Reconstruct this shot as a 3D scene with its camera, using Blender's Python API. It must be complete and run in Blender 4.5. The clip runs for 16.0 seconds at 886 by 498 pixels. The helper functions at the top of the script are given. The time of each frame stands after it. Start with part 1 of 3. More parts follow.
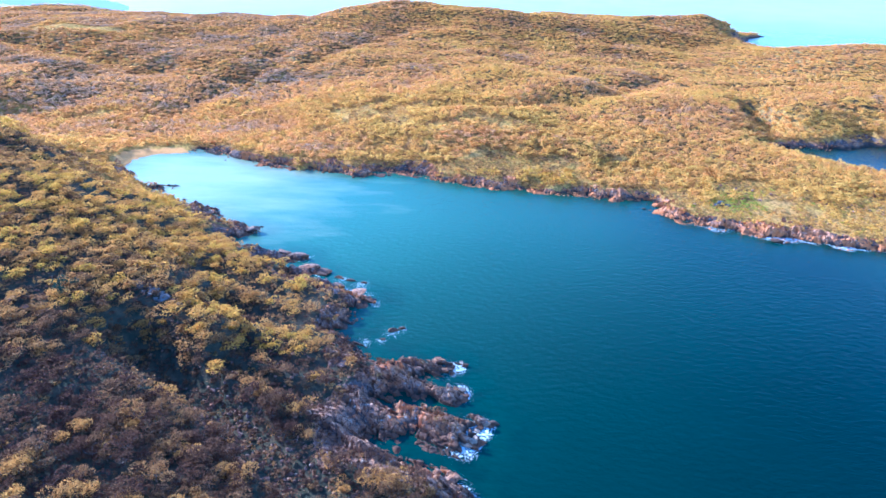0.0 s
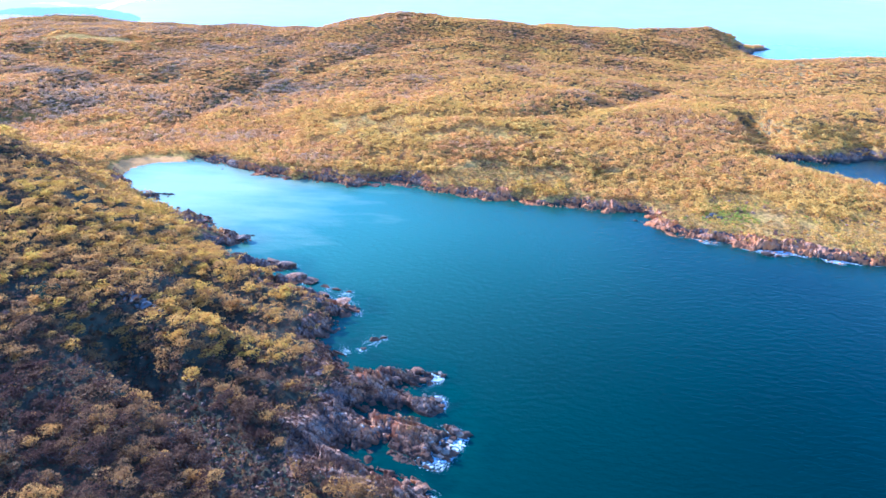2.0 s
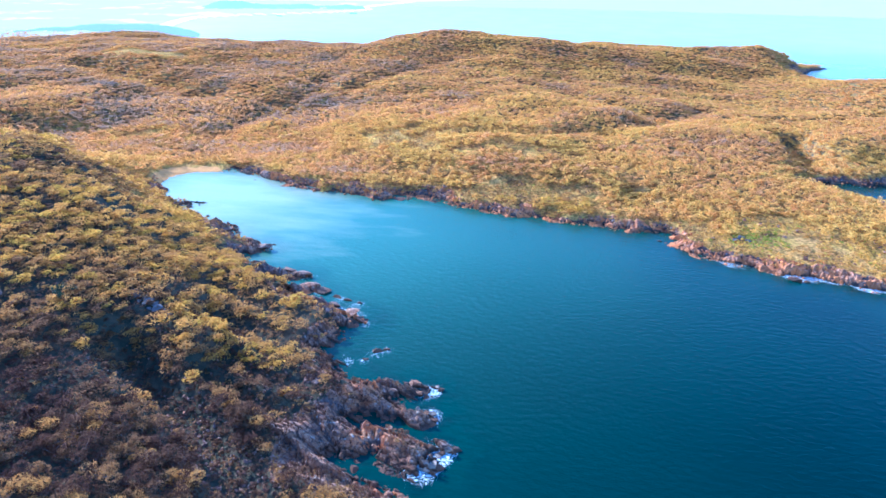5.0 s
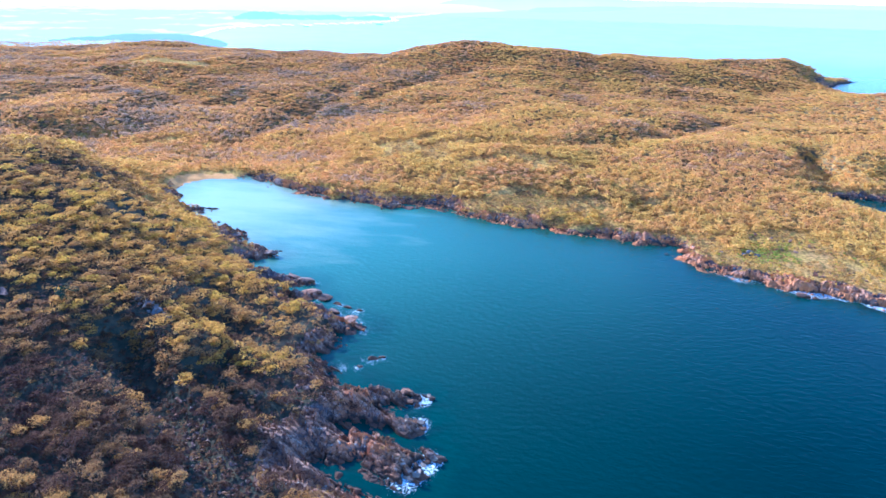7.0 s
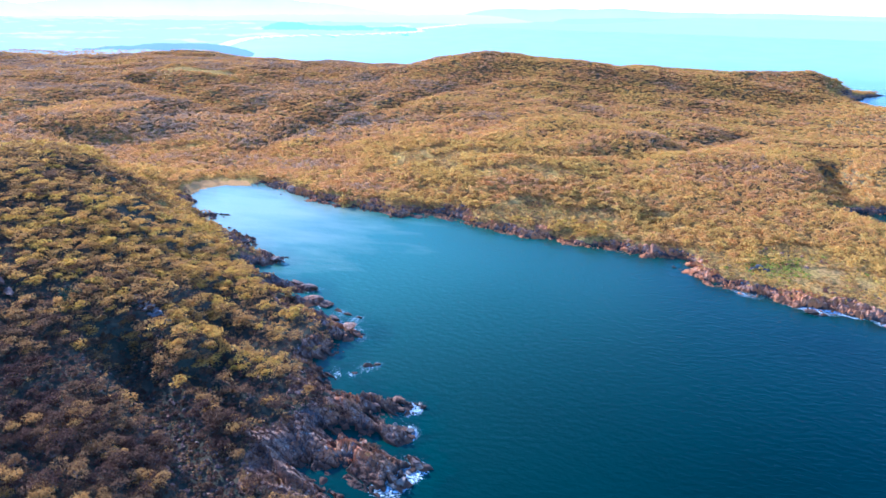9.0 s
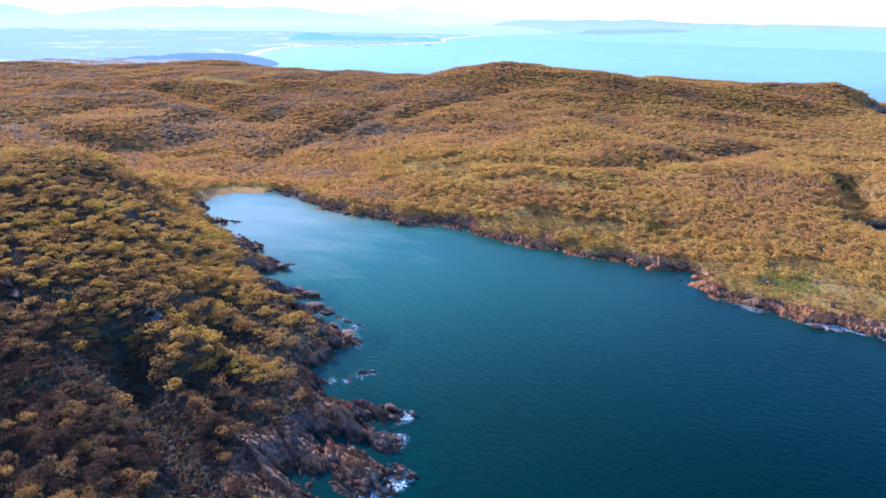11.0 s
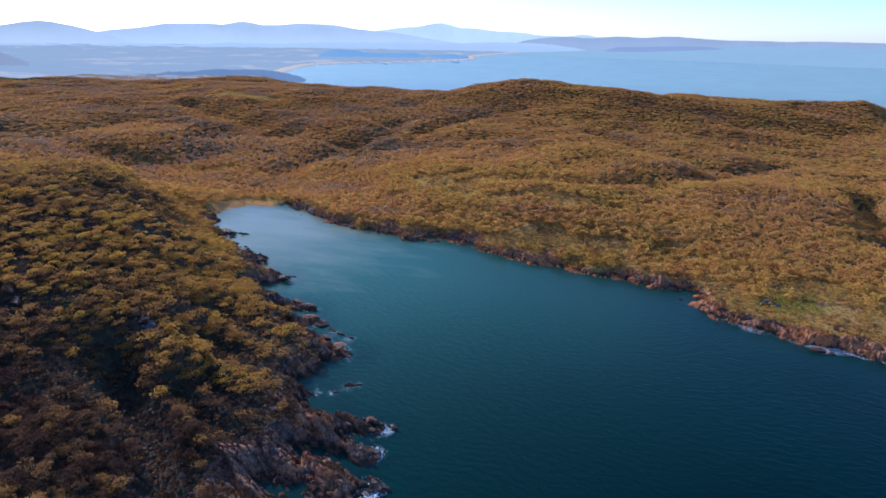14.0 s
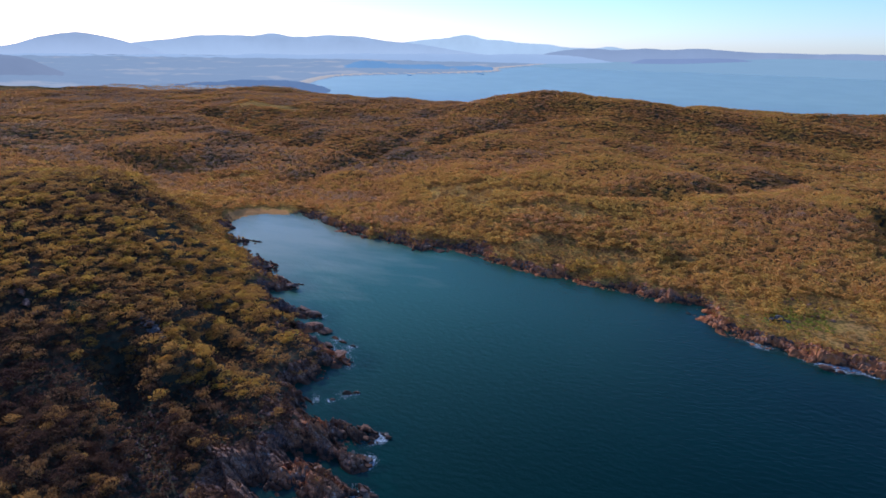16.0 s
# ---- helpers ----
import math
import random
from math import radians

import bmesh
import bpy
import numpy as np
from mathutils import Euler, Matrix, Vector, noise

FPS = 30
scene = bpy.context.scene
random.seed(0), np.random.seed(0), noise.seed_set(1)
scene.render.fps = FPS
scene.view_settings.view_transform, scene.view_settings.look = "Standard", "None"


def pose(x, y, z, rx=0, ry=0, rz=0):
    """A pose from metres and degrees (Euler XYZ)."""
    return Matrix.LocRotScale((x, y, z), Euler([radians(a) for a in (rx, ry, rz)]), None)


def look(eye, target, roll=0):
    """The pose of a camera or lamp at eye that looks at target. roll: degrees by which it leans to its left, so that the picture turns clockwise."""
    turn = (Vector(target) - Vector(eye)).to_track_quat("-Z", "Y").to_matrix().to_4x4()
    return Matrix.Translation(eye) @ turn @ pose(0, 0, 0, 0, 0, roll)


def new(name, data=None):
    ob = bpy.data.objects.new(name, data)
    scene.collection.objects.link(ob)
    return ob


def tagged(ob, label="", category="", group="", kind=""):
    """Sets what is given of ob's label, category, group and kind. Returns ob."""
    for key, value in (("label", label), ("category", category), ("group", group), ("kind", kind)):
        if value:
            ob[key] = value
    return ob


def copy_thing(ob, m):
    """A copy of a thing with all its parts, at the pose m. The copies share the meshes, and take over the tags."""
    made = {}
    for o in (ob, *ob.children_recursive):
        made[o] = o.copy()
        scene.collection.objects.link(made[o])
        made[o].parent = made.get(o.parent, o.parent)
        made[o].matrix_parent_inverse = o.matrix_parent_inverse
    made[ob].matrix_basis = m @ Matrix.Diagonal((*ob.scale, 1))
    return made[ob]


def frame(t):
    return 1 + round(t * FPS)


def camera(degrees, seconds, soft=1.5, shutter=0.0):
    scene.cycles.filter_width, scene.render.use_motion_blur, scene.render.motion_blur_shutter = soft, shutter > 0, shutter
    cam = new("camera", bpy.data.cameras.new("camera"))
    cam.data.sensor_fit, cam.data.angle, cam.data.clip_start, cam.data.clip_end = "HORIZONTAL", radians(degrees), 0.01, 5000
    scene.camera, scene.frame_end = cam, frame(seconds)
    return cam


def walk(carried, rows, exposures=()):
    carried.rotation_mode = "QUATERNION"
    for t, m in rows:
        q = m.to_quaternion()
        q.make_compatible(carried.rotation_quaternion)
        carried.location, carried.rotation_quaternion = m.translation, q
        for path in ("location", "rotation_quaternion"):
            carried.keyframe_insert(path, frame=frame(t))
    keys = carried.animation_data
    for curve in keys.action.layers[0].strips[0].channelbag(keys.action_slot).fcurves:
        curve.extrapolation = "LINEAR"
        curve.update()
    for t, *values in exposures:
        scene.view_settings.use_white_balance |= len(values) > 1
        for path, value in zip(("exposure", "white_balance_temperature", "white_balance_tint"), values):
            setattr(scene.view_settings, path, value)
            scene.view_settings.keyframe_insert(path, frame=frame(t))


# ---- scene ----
cam = camera(69.9, 16.0, soft=1.65)
PATH = [
    (0, (2.808, -0.696, 109.527), (2.744, 1.115, 108.681), 0.9),
    (0.5, (5.053, -0.822, 109.672), (4.981, 0.992, 108.833), 1.0),
    (1, (7.312, -0.721, 109.632), (7.231, 1.097, 108.801), 0.9),
    (1.5, (9.603, -0.904, 109.642), (9.515, 0.917, 108.82), 1.0),
    (2, (11.599, -0.731, 109.79), (11.504, 1.092, 108.973), 1.0),
    (2.5, (13.994, -0.623, 109.655), (13.869, 1.202, 108.846), 1.0),
    (3, (16.122, -0.492, 109.618), (15.96, 1.333, 108.815), 1.0),
    (3.5, (18.378, -0.355, 109.665), (18.188, 1.47, 108.869), 1.0),
    (6, (29.289, 0.146, 109.879), (29.006, 1.974, 109.119), 1.0),
    (6.5, (31.397, 0.413, 109.893), (31.093, 2.24, 109.14), 1.1),
    (7, (33.832, 0.544, 109.945), (33.509, 2.371, 109.199), 1.0),
    (7.5, (36.175, 0.811, 109.962), (35.832, 2.638, 109.223), 1.1),
    (8, (38.416, 0.906, 109.994), (38.053, 2.732, 109.263), 1.1),
    (8.5, (40.484, 1.34, 110.008), (40.103, 3.164, 109.282), 1.1),
    (9, (42.66, 1.606, 110.071), (42.26, 3.429, 109.352), 1.1),
    (11.5, (53.51, 3.119, 110.557), (53.019, 4.933, 109.872), 1.1),
    (12, (55.714, 3.617, 110.635), (55.206, 5.429, 109.958), 1.1),
    (12.5, (58.02, 3.899, 110.732), (57.499, 5.71, 110.062), 1.1),
    (13, (60.12, 4.194, 110.938), (59.586, 6.004, 110.276), 1.1),
    (13.5, (62.062, 4.593, 110.925), (61.516, 6.402, 110.27), 1.1),
    (14, (64.202, 5.046, 110.979), (63.641, 6.853, 110.331), 1.1),
    (14.5, (66.114, 5.447, 111.091), (65.54, 7.253, 110.45), 1.2),
    (15, (68.148, 5.918, 111.032), (67.55, 7.718, 110.399), 1.1),
    (15.5, (70.211, 6.518, 111.125), (69.59, 8.314, 110.5), 1.2),
    (16, (72.215, 6.871, 111.265), (71.578, 8.663, 110.647), 1.2),
]
walk(cam, [(t, look(eye, target, roll)) for t, eye, target, roll in PATH],
     [(0.0, 2.1, 3900, 15), (6.0, 1.95, 3900, 15), (9.0, 1.65, 3960, 16), (11.5, 1.08, 4220, 19), (13.0, 0.62, 4360, 20), (16.0, 0.0, 4460, 21)])

# ---- sky and sun ----
SUN_TURN, SUN_RISE = -56.0, 23.0  # degrees from north (+y) towards the east, and above the horizon
world = bpy.data.worlds.new("sky")
scene.world = world
world.use_nodes = True
sky = world.node_tree.nodes.new("ShaderNodeTexSky")
sky.sky_type, sky.sun_disc = "NISHITA", False
sky.sun_elevation, sky.sun_rotation = radians(SUN_RISE), radians(SUN_TURN)
sky.altitude, sky.air_density, sky.dust_density, sky.ozone_density = 100, 1.0, 0.25, 1.8
world.node_tree.links.new(sky.outputs[0], world.node_tree.nodes["Background"].inputs[0])
world.node_tree.nodes["Background"].inputs[1].default_value = 0.13
sun = new("sun", bpy.data.lights.new("sun", "SUN"))
sun.data.energy, sun.data.angle, sun.data.color = 4.5, radians(0.6), (1.0, 0.84, 0.63)
sun.matrix_world = look((200 * math.sin(radians(SUN_TURN)), 200 * math.cos(radians(SUN_TURN)), 200 * math.tan(radians(SUN_RISE))), (0, 0, 0))

# ---- materials ----


def node(tree, kind, inputs=None, **settings):
    n = tree.nodes.new("ShaderNode" + kind)
    for key, value in settings.items():
        if key == "operation":
            n.operation = value
        elif key == "data_type":
            n.data_type = value
        elif key == "blend_type":
            n.blend_type = value
        elif key == "attribute_name":
            n.attribute_name = value
        elif key == "feature":
            n.feature = value
    for key, value in (inputs or {}).items():
        if isinstance(value, bpy.types.NodeSocket):
            tree.links.new(value, n.inputs[key])
        else:
            n.inputs[key].default_value = value
    return n


def material(name):
    m = bpy.data.materials.new(name)
    m.use_nodes = True
    return m, m.node_tree, m.node_tree.nodes["Principled BSDF"]


def colours(tree, fac, stops):
    r = tree.nodes.new("ShaderNodeValToRGB")
    while len(r.color_ramp.elements) < len(stops):
        r.color_ramp.elements.new(0.5)
    for e, (at, c) in zip(r.color_ramp.elements, stops):
        e.position, e.color = at, (*c, 1)
    tree.links.new(fac, r.inputs[0])
    return r.outputs[0]


def mix(tree, fac, a, b, how="MIX"):
    m = tree.nodes.new("ShaderNodeMix")
    m.data_type, m.blend_type = "RGBA", how
    for socket, value in ((m.inputs[0], fac), (m.inputs[6], a), (m.inputs[7], b)):
        if isinstance(value, bpy.types.NodeSocket):
            tree.links.new(value, socket)
        else:
            socket.default_value = value if not isinstance(value, tuple) else (*value, 1)
    return m.outputs[2]


def place(tree):
    return tree.nodes.new("ShaderNodeNewGeometry").outputs["Position"]


def fuzz(tree, at, scale, detail=4.0, rough=0.6):
    return node(tree, "TexNoise", {"Vector": at, "Scale": scale, "Detail": detail, "Roughness": rough}).outputs[0]


def sharpen(tree, value, low, high):
    return node(tree, "MapRange", {0: value, 1: low, 2: high}).outputs[0]


def bump(tree, bsdf, height, strength, distance):
    b = node(tree, "Bump", {"Height": height, "Strength": strength, "Distance": distance})
    tree.links.new(b.outputs[0], bsdf.inputs["Normal"])
    return b


def granite_colour(tree, at, seed=None):
    """Weathered pink granite: grey and rust blotches, fine grain, a dark wet foot at the waterline."""
    c = colours(tree, fuzz(tree, at, 0.085, 6), [(0.36, (0.075, 0.062, 0.058)), (0.46, (0.15, 0.10, 0.075)), (0.56, (0.33, 0.15, 0.065)), (0.70, (0.23, 0.165, 0.12))])
    if seed is not None:
        c = mix(tree, seed, mix(tree, 0.3, c, (0.18, 0.145, 0.125)), mix(tree, 0.35, c, (0.40, 0.23, 0.12)))
    block = node(tree, "TexVoronoi", {"Vector": at, "Scale": 0.6}).outputs["Color"]
    c = mix(tree, 0.45, c, node(tree, "SeparateColor", {0: block}).outputs[0], "SOFT_LIGHT")
    crack = node(tree, "TexVoronoi", {"Vector": node(tree, "Mapping", {0: at, 2: (0, 0, -0.35), 3: (0.7, 1.0, 0.8)}).outputs[0], "Scale": 0.85}, feature="DISTANCE_TO_EDGE").outputs[0]
    c = mix(tree, sharpen(tree, crack, 0.07, 0.015), c, (0.05, 0.036, 0.03))
    c = mix(tree, sharpen(tree, fuzz(tree, at, 1.3, 6, 0.7), 0.52, 0.7), c, (0.17, 0.14, 0.125))
    c = mix(tree, sharpen(tree, fuzz(tree, at, 0.7, 3), 0.62, 0.72), c, (0.42, 0.36, 0.28))
    z = node(tree, "SeparateXYZ", {0: at}).outputs[2]
    foot = node(tree, "Math", {0: z, 1: fuzz(tree, at, 0.5)}, operation="SUBTRACT").outputs[0]
    return mix(tree, sharpen(tree, foot, 1.1, 0.1), c, (0.055, 0.042, 0.032))


def make_granite(name, rust):
    m, tree, bsdf = material(name)
    at = place(tree)
    c = granite_colour(tree, at, node(tree, "ObjectInfo").outputs["Random"])
    stain = node(tree, "MapRange", {0: fuzz(tree, at, 0.2, 5), 1: 0.3, 2: 0.6, 3: 0.0, 4: rust}).outputs[0]
    c = mix(tree, stain, c, (0.58, 0.20, 0.055))
    zone = node(tree, "Math", {0: node(tree, "Attribute", attribute_name="rust").outputs["Fac"], 1: fuzz(tree, at, 0.5, 5)}, operation="ADD").outputs[0]
    c = mix(tree, node(tree, "MapRange", {0: zone, 1: 0.85, 2: 1.25, 3: 0.0, 4: 0.75}).outputs[0], c, (0.55, 0.19, 0.06))
    tree.links.new(c, bsdf.inputs["Base Color"])
    bsdf.inputs["Roughness"].default_value = 0.85
    bsdf.inputs["Specular IOR Level"].default_value = 0.06
    bump(tree, bsdf, fuzz(tree, at, 2.2, 8, 0.7), 0.9, 0.35)
    return m


def make_ground():
    """Leaf litter, dry grass, bare rock and sand, by the cover painted over the land."""
    m, tree, bsdf = material("coastal_ground")
    at = place(tree)
    cover = node(tree, "Attribute", attribute_name="cover").outputs["Color"]
    rock, grass, sand = node(tree, "SeparateColor", {0: cover}).outputs[:3]
    litter = colours(tree, fuzz(tree, at, 0.35, 6), [(0.3, (0.028, 0.036, 0.025)), (0.5, (0.06, 0.055, 0.035)), (0.7, (0.11, 0.08, 0.045))])
    turf = colours(tree, fuzz(tree, at, 0.08, 6), [(0.32, (0.44, 0.23, 0.075)), (0.5, (0.48, 0.27, 0.065)), (0.66, (0.44, 0.28, 0.05))])
    turf = mix(tree, sharpen(tree, fuzz(tree, at, 0.7, 6), 0.42, 0.6), turf, (0.19, 0.12, 0.03))
    c = mix(tree, sharpen(tree, node(tree, "Math", {0: grass, 1: fuzz(tree, at, 0.3)}, operation="ADD").outputs[0], 0.85, 1.1), litter, turf)
    c = mix(tree, sharpen(tree, node(tree, "Math", {0: rock, 1: fuzz(tree, at, 0.45)}, operation="ADD").outputs[0], 0.9, 1.08), c, granite_colour(tree, at))
    shore = colours(tree, fuzz(tree, at, 0.5), [(0.3, (0.46, 0.22, 0.065)), (0.7, (0.58, 0.30, 0.095))])
    c = mix(tree, sharpen(tree, sand, 0.3, 0.5), c, shore)
    tree.links.new(c, bsdf.inputs["Base Color"])
    bsdf.inputs["Roughness"].default_value = 0.95
    bsdf.inputs["Specular IOR Level"].default_value = 0.0
    bump(tree, bsdf, fuzz(tree, at, 1.1, 8, 0.7), 0.7, 0.5)
    return m


def make_water():
    """Teal sea with small wind waves; paler over shallow sand and stones, white where it breaks. Sheen on the bay and
    haze far out are painted into the base colour.
    """
    m, tree, bsdf = material("sea_water")
    at = place(tree)
    shallow, foam, bay = node(tree, "SeparateColor", {0: node(tree, "Attribute", attribute_name="cover").outputs["Color"]}).outputs[:3]
    deep = colours(tree, fuzz(tree, at, 0.012, 3), [(0.35, (0.000, 0.0086, 0.0091)), (0.65, (0.000, 0.0124, 0.0126))])
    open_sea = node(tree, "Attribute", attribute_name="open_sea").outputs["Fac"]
    # Far out, haze and sky reflection are mixed in as a pale base colour.
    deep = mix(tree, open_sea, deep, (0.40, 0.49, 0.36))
    reef = sharpen(tree, fuzz(tree, at, 0.12, 4), 0.42, 0.62)
    bed = mix(tree, reef, (0.004, 0.034, 0.024), (0.003, 0.010, 0.010))
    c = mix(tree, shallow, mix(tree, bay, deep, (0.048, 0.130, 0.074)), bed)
    # Sky sheen on the inner bay, painted as a paler colour with streaks.
    sheen_streak = fuzz(tree, node(tree, "Mapping", {0: at, 2: (0, 0, 0.6), 3: (0.3, 1.0, 1.0)}).outputs[0], 0.06, 4)
    pale = sharpen(tree, node(tree, "Math", {0: bay, 1: sheen_streak}, operation="ADD").outputs[0], 1.35, 2.0)
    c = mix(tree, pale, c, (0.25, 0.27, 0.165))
    froth = node(tree, "Math", {0: foam, 1: sharpen(tree, fuzz(tree, at, 1.5, 9, 0.8), 0.32, 0.7)}, operation="ADD").outputs[0]
    froth = sharpen(tree, froth, 0.98, 1.3)
    tree.links.new(mix(tree, froth, c, (0.82, 0.84, 0.82)), bsdf.inputs["Base Color"])
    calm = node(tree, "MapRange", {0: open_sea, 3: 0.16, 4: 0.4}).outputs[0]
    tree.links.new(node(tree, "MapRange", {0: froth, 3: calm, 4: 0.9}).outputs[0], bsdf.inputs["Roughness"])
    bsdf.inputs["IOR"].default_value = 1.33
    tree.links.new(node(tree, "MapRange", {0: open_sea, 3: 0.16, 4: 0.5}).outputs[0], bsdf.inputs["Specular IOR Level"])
    stretched = node(tree, "Mapping", {0: at, 2: (0, 0, 0.5), 3: (0.55, 1.0, 1.0)}).outputs[0]
    swell = fuzz(tree, stretched, 0.55, 5, 0.6)
    bump(tree, bsdf, swell, node(tree, "MapRange", {0: open_sea, 3: 0.36, 4: 0.05}).outputs[0], 0.6)
    return m


def make_leaves(name, from_object, stops, spread=0.16, thin=0.47):
    """Spring oak crowns, from russet twigs over ochre to yellow-green young leaves; light shines through them."""
    m, tree, bsdf = material(name)
    at = place(tree)
    if from_object:
        tint = node(tree, "ObjectInfo").outputs["Random"]
        tint = node(tree, "Math", {0: tint, 1: 2.2}, operation="POWER").outputs[0]
        tint = node(tree, "MapRange", {0: tint, 3: 0.03, 4: 0.55}).outputs[0]
    else:
        tint = node(tree, "Attribute", attribute_name="tint").outputs["Fac"]
    spot = node(tree, "MapRange", {0: fuzz(tree, at, 1.6, 3), 1: 0.2, 2: 0.8, 3: -spread, 4: spread}).outputs[0]
    tint = node(tree, "Math", {0: tint, 1: spot}, operation="ADD").outputs[0]
    c = colours(tree, tint, stops)
    c = mix(tree, 0.14, c, node(tree, "NewGeometry").outputs["Random Per Island"], "SOFT_LIGHT")
    tree.nodes.remove(bsdf)
    through_leaf = node(tree, "BsdfTranslucent", {0: c})
    face = node(tree, "BsdfDiffuse", {0: c})
    both = node(tree, "MixShader", {0: thin, 1: face.outputs[0], 2: through_leaf.outputs[0]})
    tree.links.new(both.outputs[0], tree.nodes["Material Output"].inputs[0])
    return m


def make_plain(name, colour, rough=0.9, grain=3.0, depth=0.05):
    m, tree, bsdf = material(name)
    at = place(tree)
    dark = tuple(0.6 * v for v in colour)
    tree.links.new(colours(tree, fuzz(tree, at, grain, 6), [(0.3, dark), (0.7, colour)]), bsdf.inputs["Base Color"])
    bsdf.inputs["Roughness"].default_value = rough
    bump(tree, bsdf, fuzz(tree, at, 3 * grain, 6), 0.6, depth)
    return m


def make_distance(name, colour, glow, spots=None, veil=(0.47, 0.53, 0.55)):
    """Land so far off that the air before it glows; this haze is put into colour and emission."""
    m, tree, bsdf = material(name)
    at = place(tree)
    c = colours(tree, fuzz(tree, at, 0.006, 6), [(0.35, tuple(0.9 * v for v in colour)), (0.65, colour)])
    # Haze thickens towards sea level: the paler veil colour is mixed in.
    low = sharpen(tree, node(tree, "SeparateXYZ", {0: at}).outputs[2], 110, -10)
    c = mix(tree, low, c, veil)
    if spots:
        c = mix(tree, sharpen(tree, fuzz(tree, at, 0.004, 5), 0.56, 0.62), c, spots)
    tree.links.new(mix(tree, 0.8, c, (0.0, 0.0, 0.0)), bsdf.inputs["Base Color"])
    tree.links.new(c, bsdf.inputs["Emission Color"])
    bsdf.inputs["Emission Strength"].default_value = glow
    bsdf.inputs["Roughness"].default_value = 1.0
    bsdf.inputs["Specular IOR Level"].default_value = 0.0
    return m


GRANITE, RUST_GRANITE = make_granite("pink_granite", 0.15), make_granite("rust_granite", 0.8)
GROUND, WATER = make_ground(), make_water()
OAK_STOPS = [(0.0, (0.075, 0.040, 0.030)), (0.25, (0.19, 0.105, 0.05)), (0.5, (0.48, 0.25, 0.062)), (0.78, (0.62, 0.35, 0.05)), (1.0, (0.20, 0.27, 0.03))]
# Far woods: paler, greyer stops, with distance haze mixed into the leaf colour.
HAZED_STOPS = [(0.0, (0.26, 0.19, 0.145)), (0.25, (0.41, 0.265, 0.15)), (0.5, (0.62, 0.30, 0.085)), (0.78, (0.66, 0.375, 0.07)), (1.0, (0.32, 0.36, 0.06))]
WOOD_LEAVES, TREE_LEAVES = make_leaves("woodland_leaves", False, OAK_STOPS), make_leaves("oak_leaves", True, OAK_STOPS)
FAR_LEAVES = make_leaves("hazed_leaves", False, HAZED_STOPS, 0.07, 0.5)
BARK = make_plain("oak_bark", (0.16, 0.12, 0.09))
DARK_GREEN = make_plain("juniper_green", (0.02, 0.055, 0.02))
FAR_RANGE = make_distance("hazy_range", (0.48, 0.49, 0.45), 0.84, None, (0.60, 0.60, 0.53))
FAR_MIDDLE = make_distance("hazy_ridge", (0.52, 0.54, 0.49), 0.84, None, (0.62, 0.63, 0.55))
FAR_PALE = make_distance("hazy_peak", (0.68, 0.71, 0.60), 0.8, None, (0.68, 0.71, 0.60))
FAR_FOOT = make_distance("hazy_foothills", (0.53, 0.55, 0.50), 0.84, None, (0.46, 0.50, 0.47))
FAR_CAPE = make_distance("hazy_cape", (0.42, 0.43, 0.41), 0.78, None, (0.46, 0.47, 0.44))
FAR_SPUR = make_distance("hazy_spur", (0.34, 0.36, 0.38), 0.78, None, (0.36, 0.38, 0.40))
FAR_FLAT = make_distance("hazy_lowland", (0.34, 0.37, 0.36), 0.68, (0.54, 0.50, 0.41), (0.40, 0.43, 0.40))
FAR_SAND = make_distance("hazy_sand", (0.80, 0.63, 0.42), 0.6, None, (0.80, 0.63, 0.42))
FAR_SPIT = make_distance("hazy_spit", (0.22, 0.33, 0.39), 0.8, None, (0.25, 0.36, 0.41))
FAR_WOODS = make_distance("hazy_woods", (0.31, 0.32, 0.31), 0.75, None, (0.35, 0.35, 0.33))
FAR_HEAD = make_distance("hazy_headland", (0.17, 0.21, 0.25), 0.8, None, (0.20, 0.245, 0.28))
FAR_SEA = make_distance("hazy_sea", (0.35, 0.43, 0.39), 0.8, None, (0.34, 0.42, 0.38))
GREY_ROCK = make_plain("grey_lichen_rock", (0.14, 0.115, 0.095), 0.9, 0.8, 0.3)

# ---- the lie of the land ----
NEAR_SHORE = [(-80, -300), (-10, -140), (16, -40), (9, 40), (7, 76), (10, 96), (5, 105), (1, 110.5), (-8, 114.5), (-17, 119.5),
              (-19, 122), (-10, 121), (0, 117.5), (5.7, 117), (10.6, 127.7), (4, 131.5), (-4, 133), (-14, 134), (-16, 136.5),
              (-11, 137), (-2, 137), (4, 139), (3, 142.5), (-4, 144), (-9, 146.5), (-2, 148), (2, 151.5), (-4, 155),
              (-12, 155), (-20, 154), (-27, 159), (-25.5, 164), (-31, 167), (-37, 171), (-33, 176)]
INNER_SHORE = [(-30, 178.5), (-35, 182.5), (-30, 186.5), (-26, 190.5), (-40, 196), (-50, 201), (-59, 204), (-49.5, 210.5),
               (-60, 212), (-68, 213), (-76, 217), (-68, 219), (-58.5, 222.5), (-70, 226.5), (-88, 229), (-94, 239), (-86, 247),
               (-102, 253), (-109, 257), (-111.5, 268), (-126, 274), (-139, 281), (-151, 290), (-146, 297.5), (-161, 301),
               (-171, 308), (-181, 322), (-185, 331), (-184, 343), (-175, 353), (-163, 359), (-145, 356)]
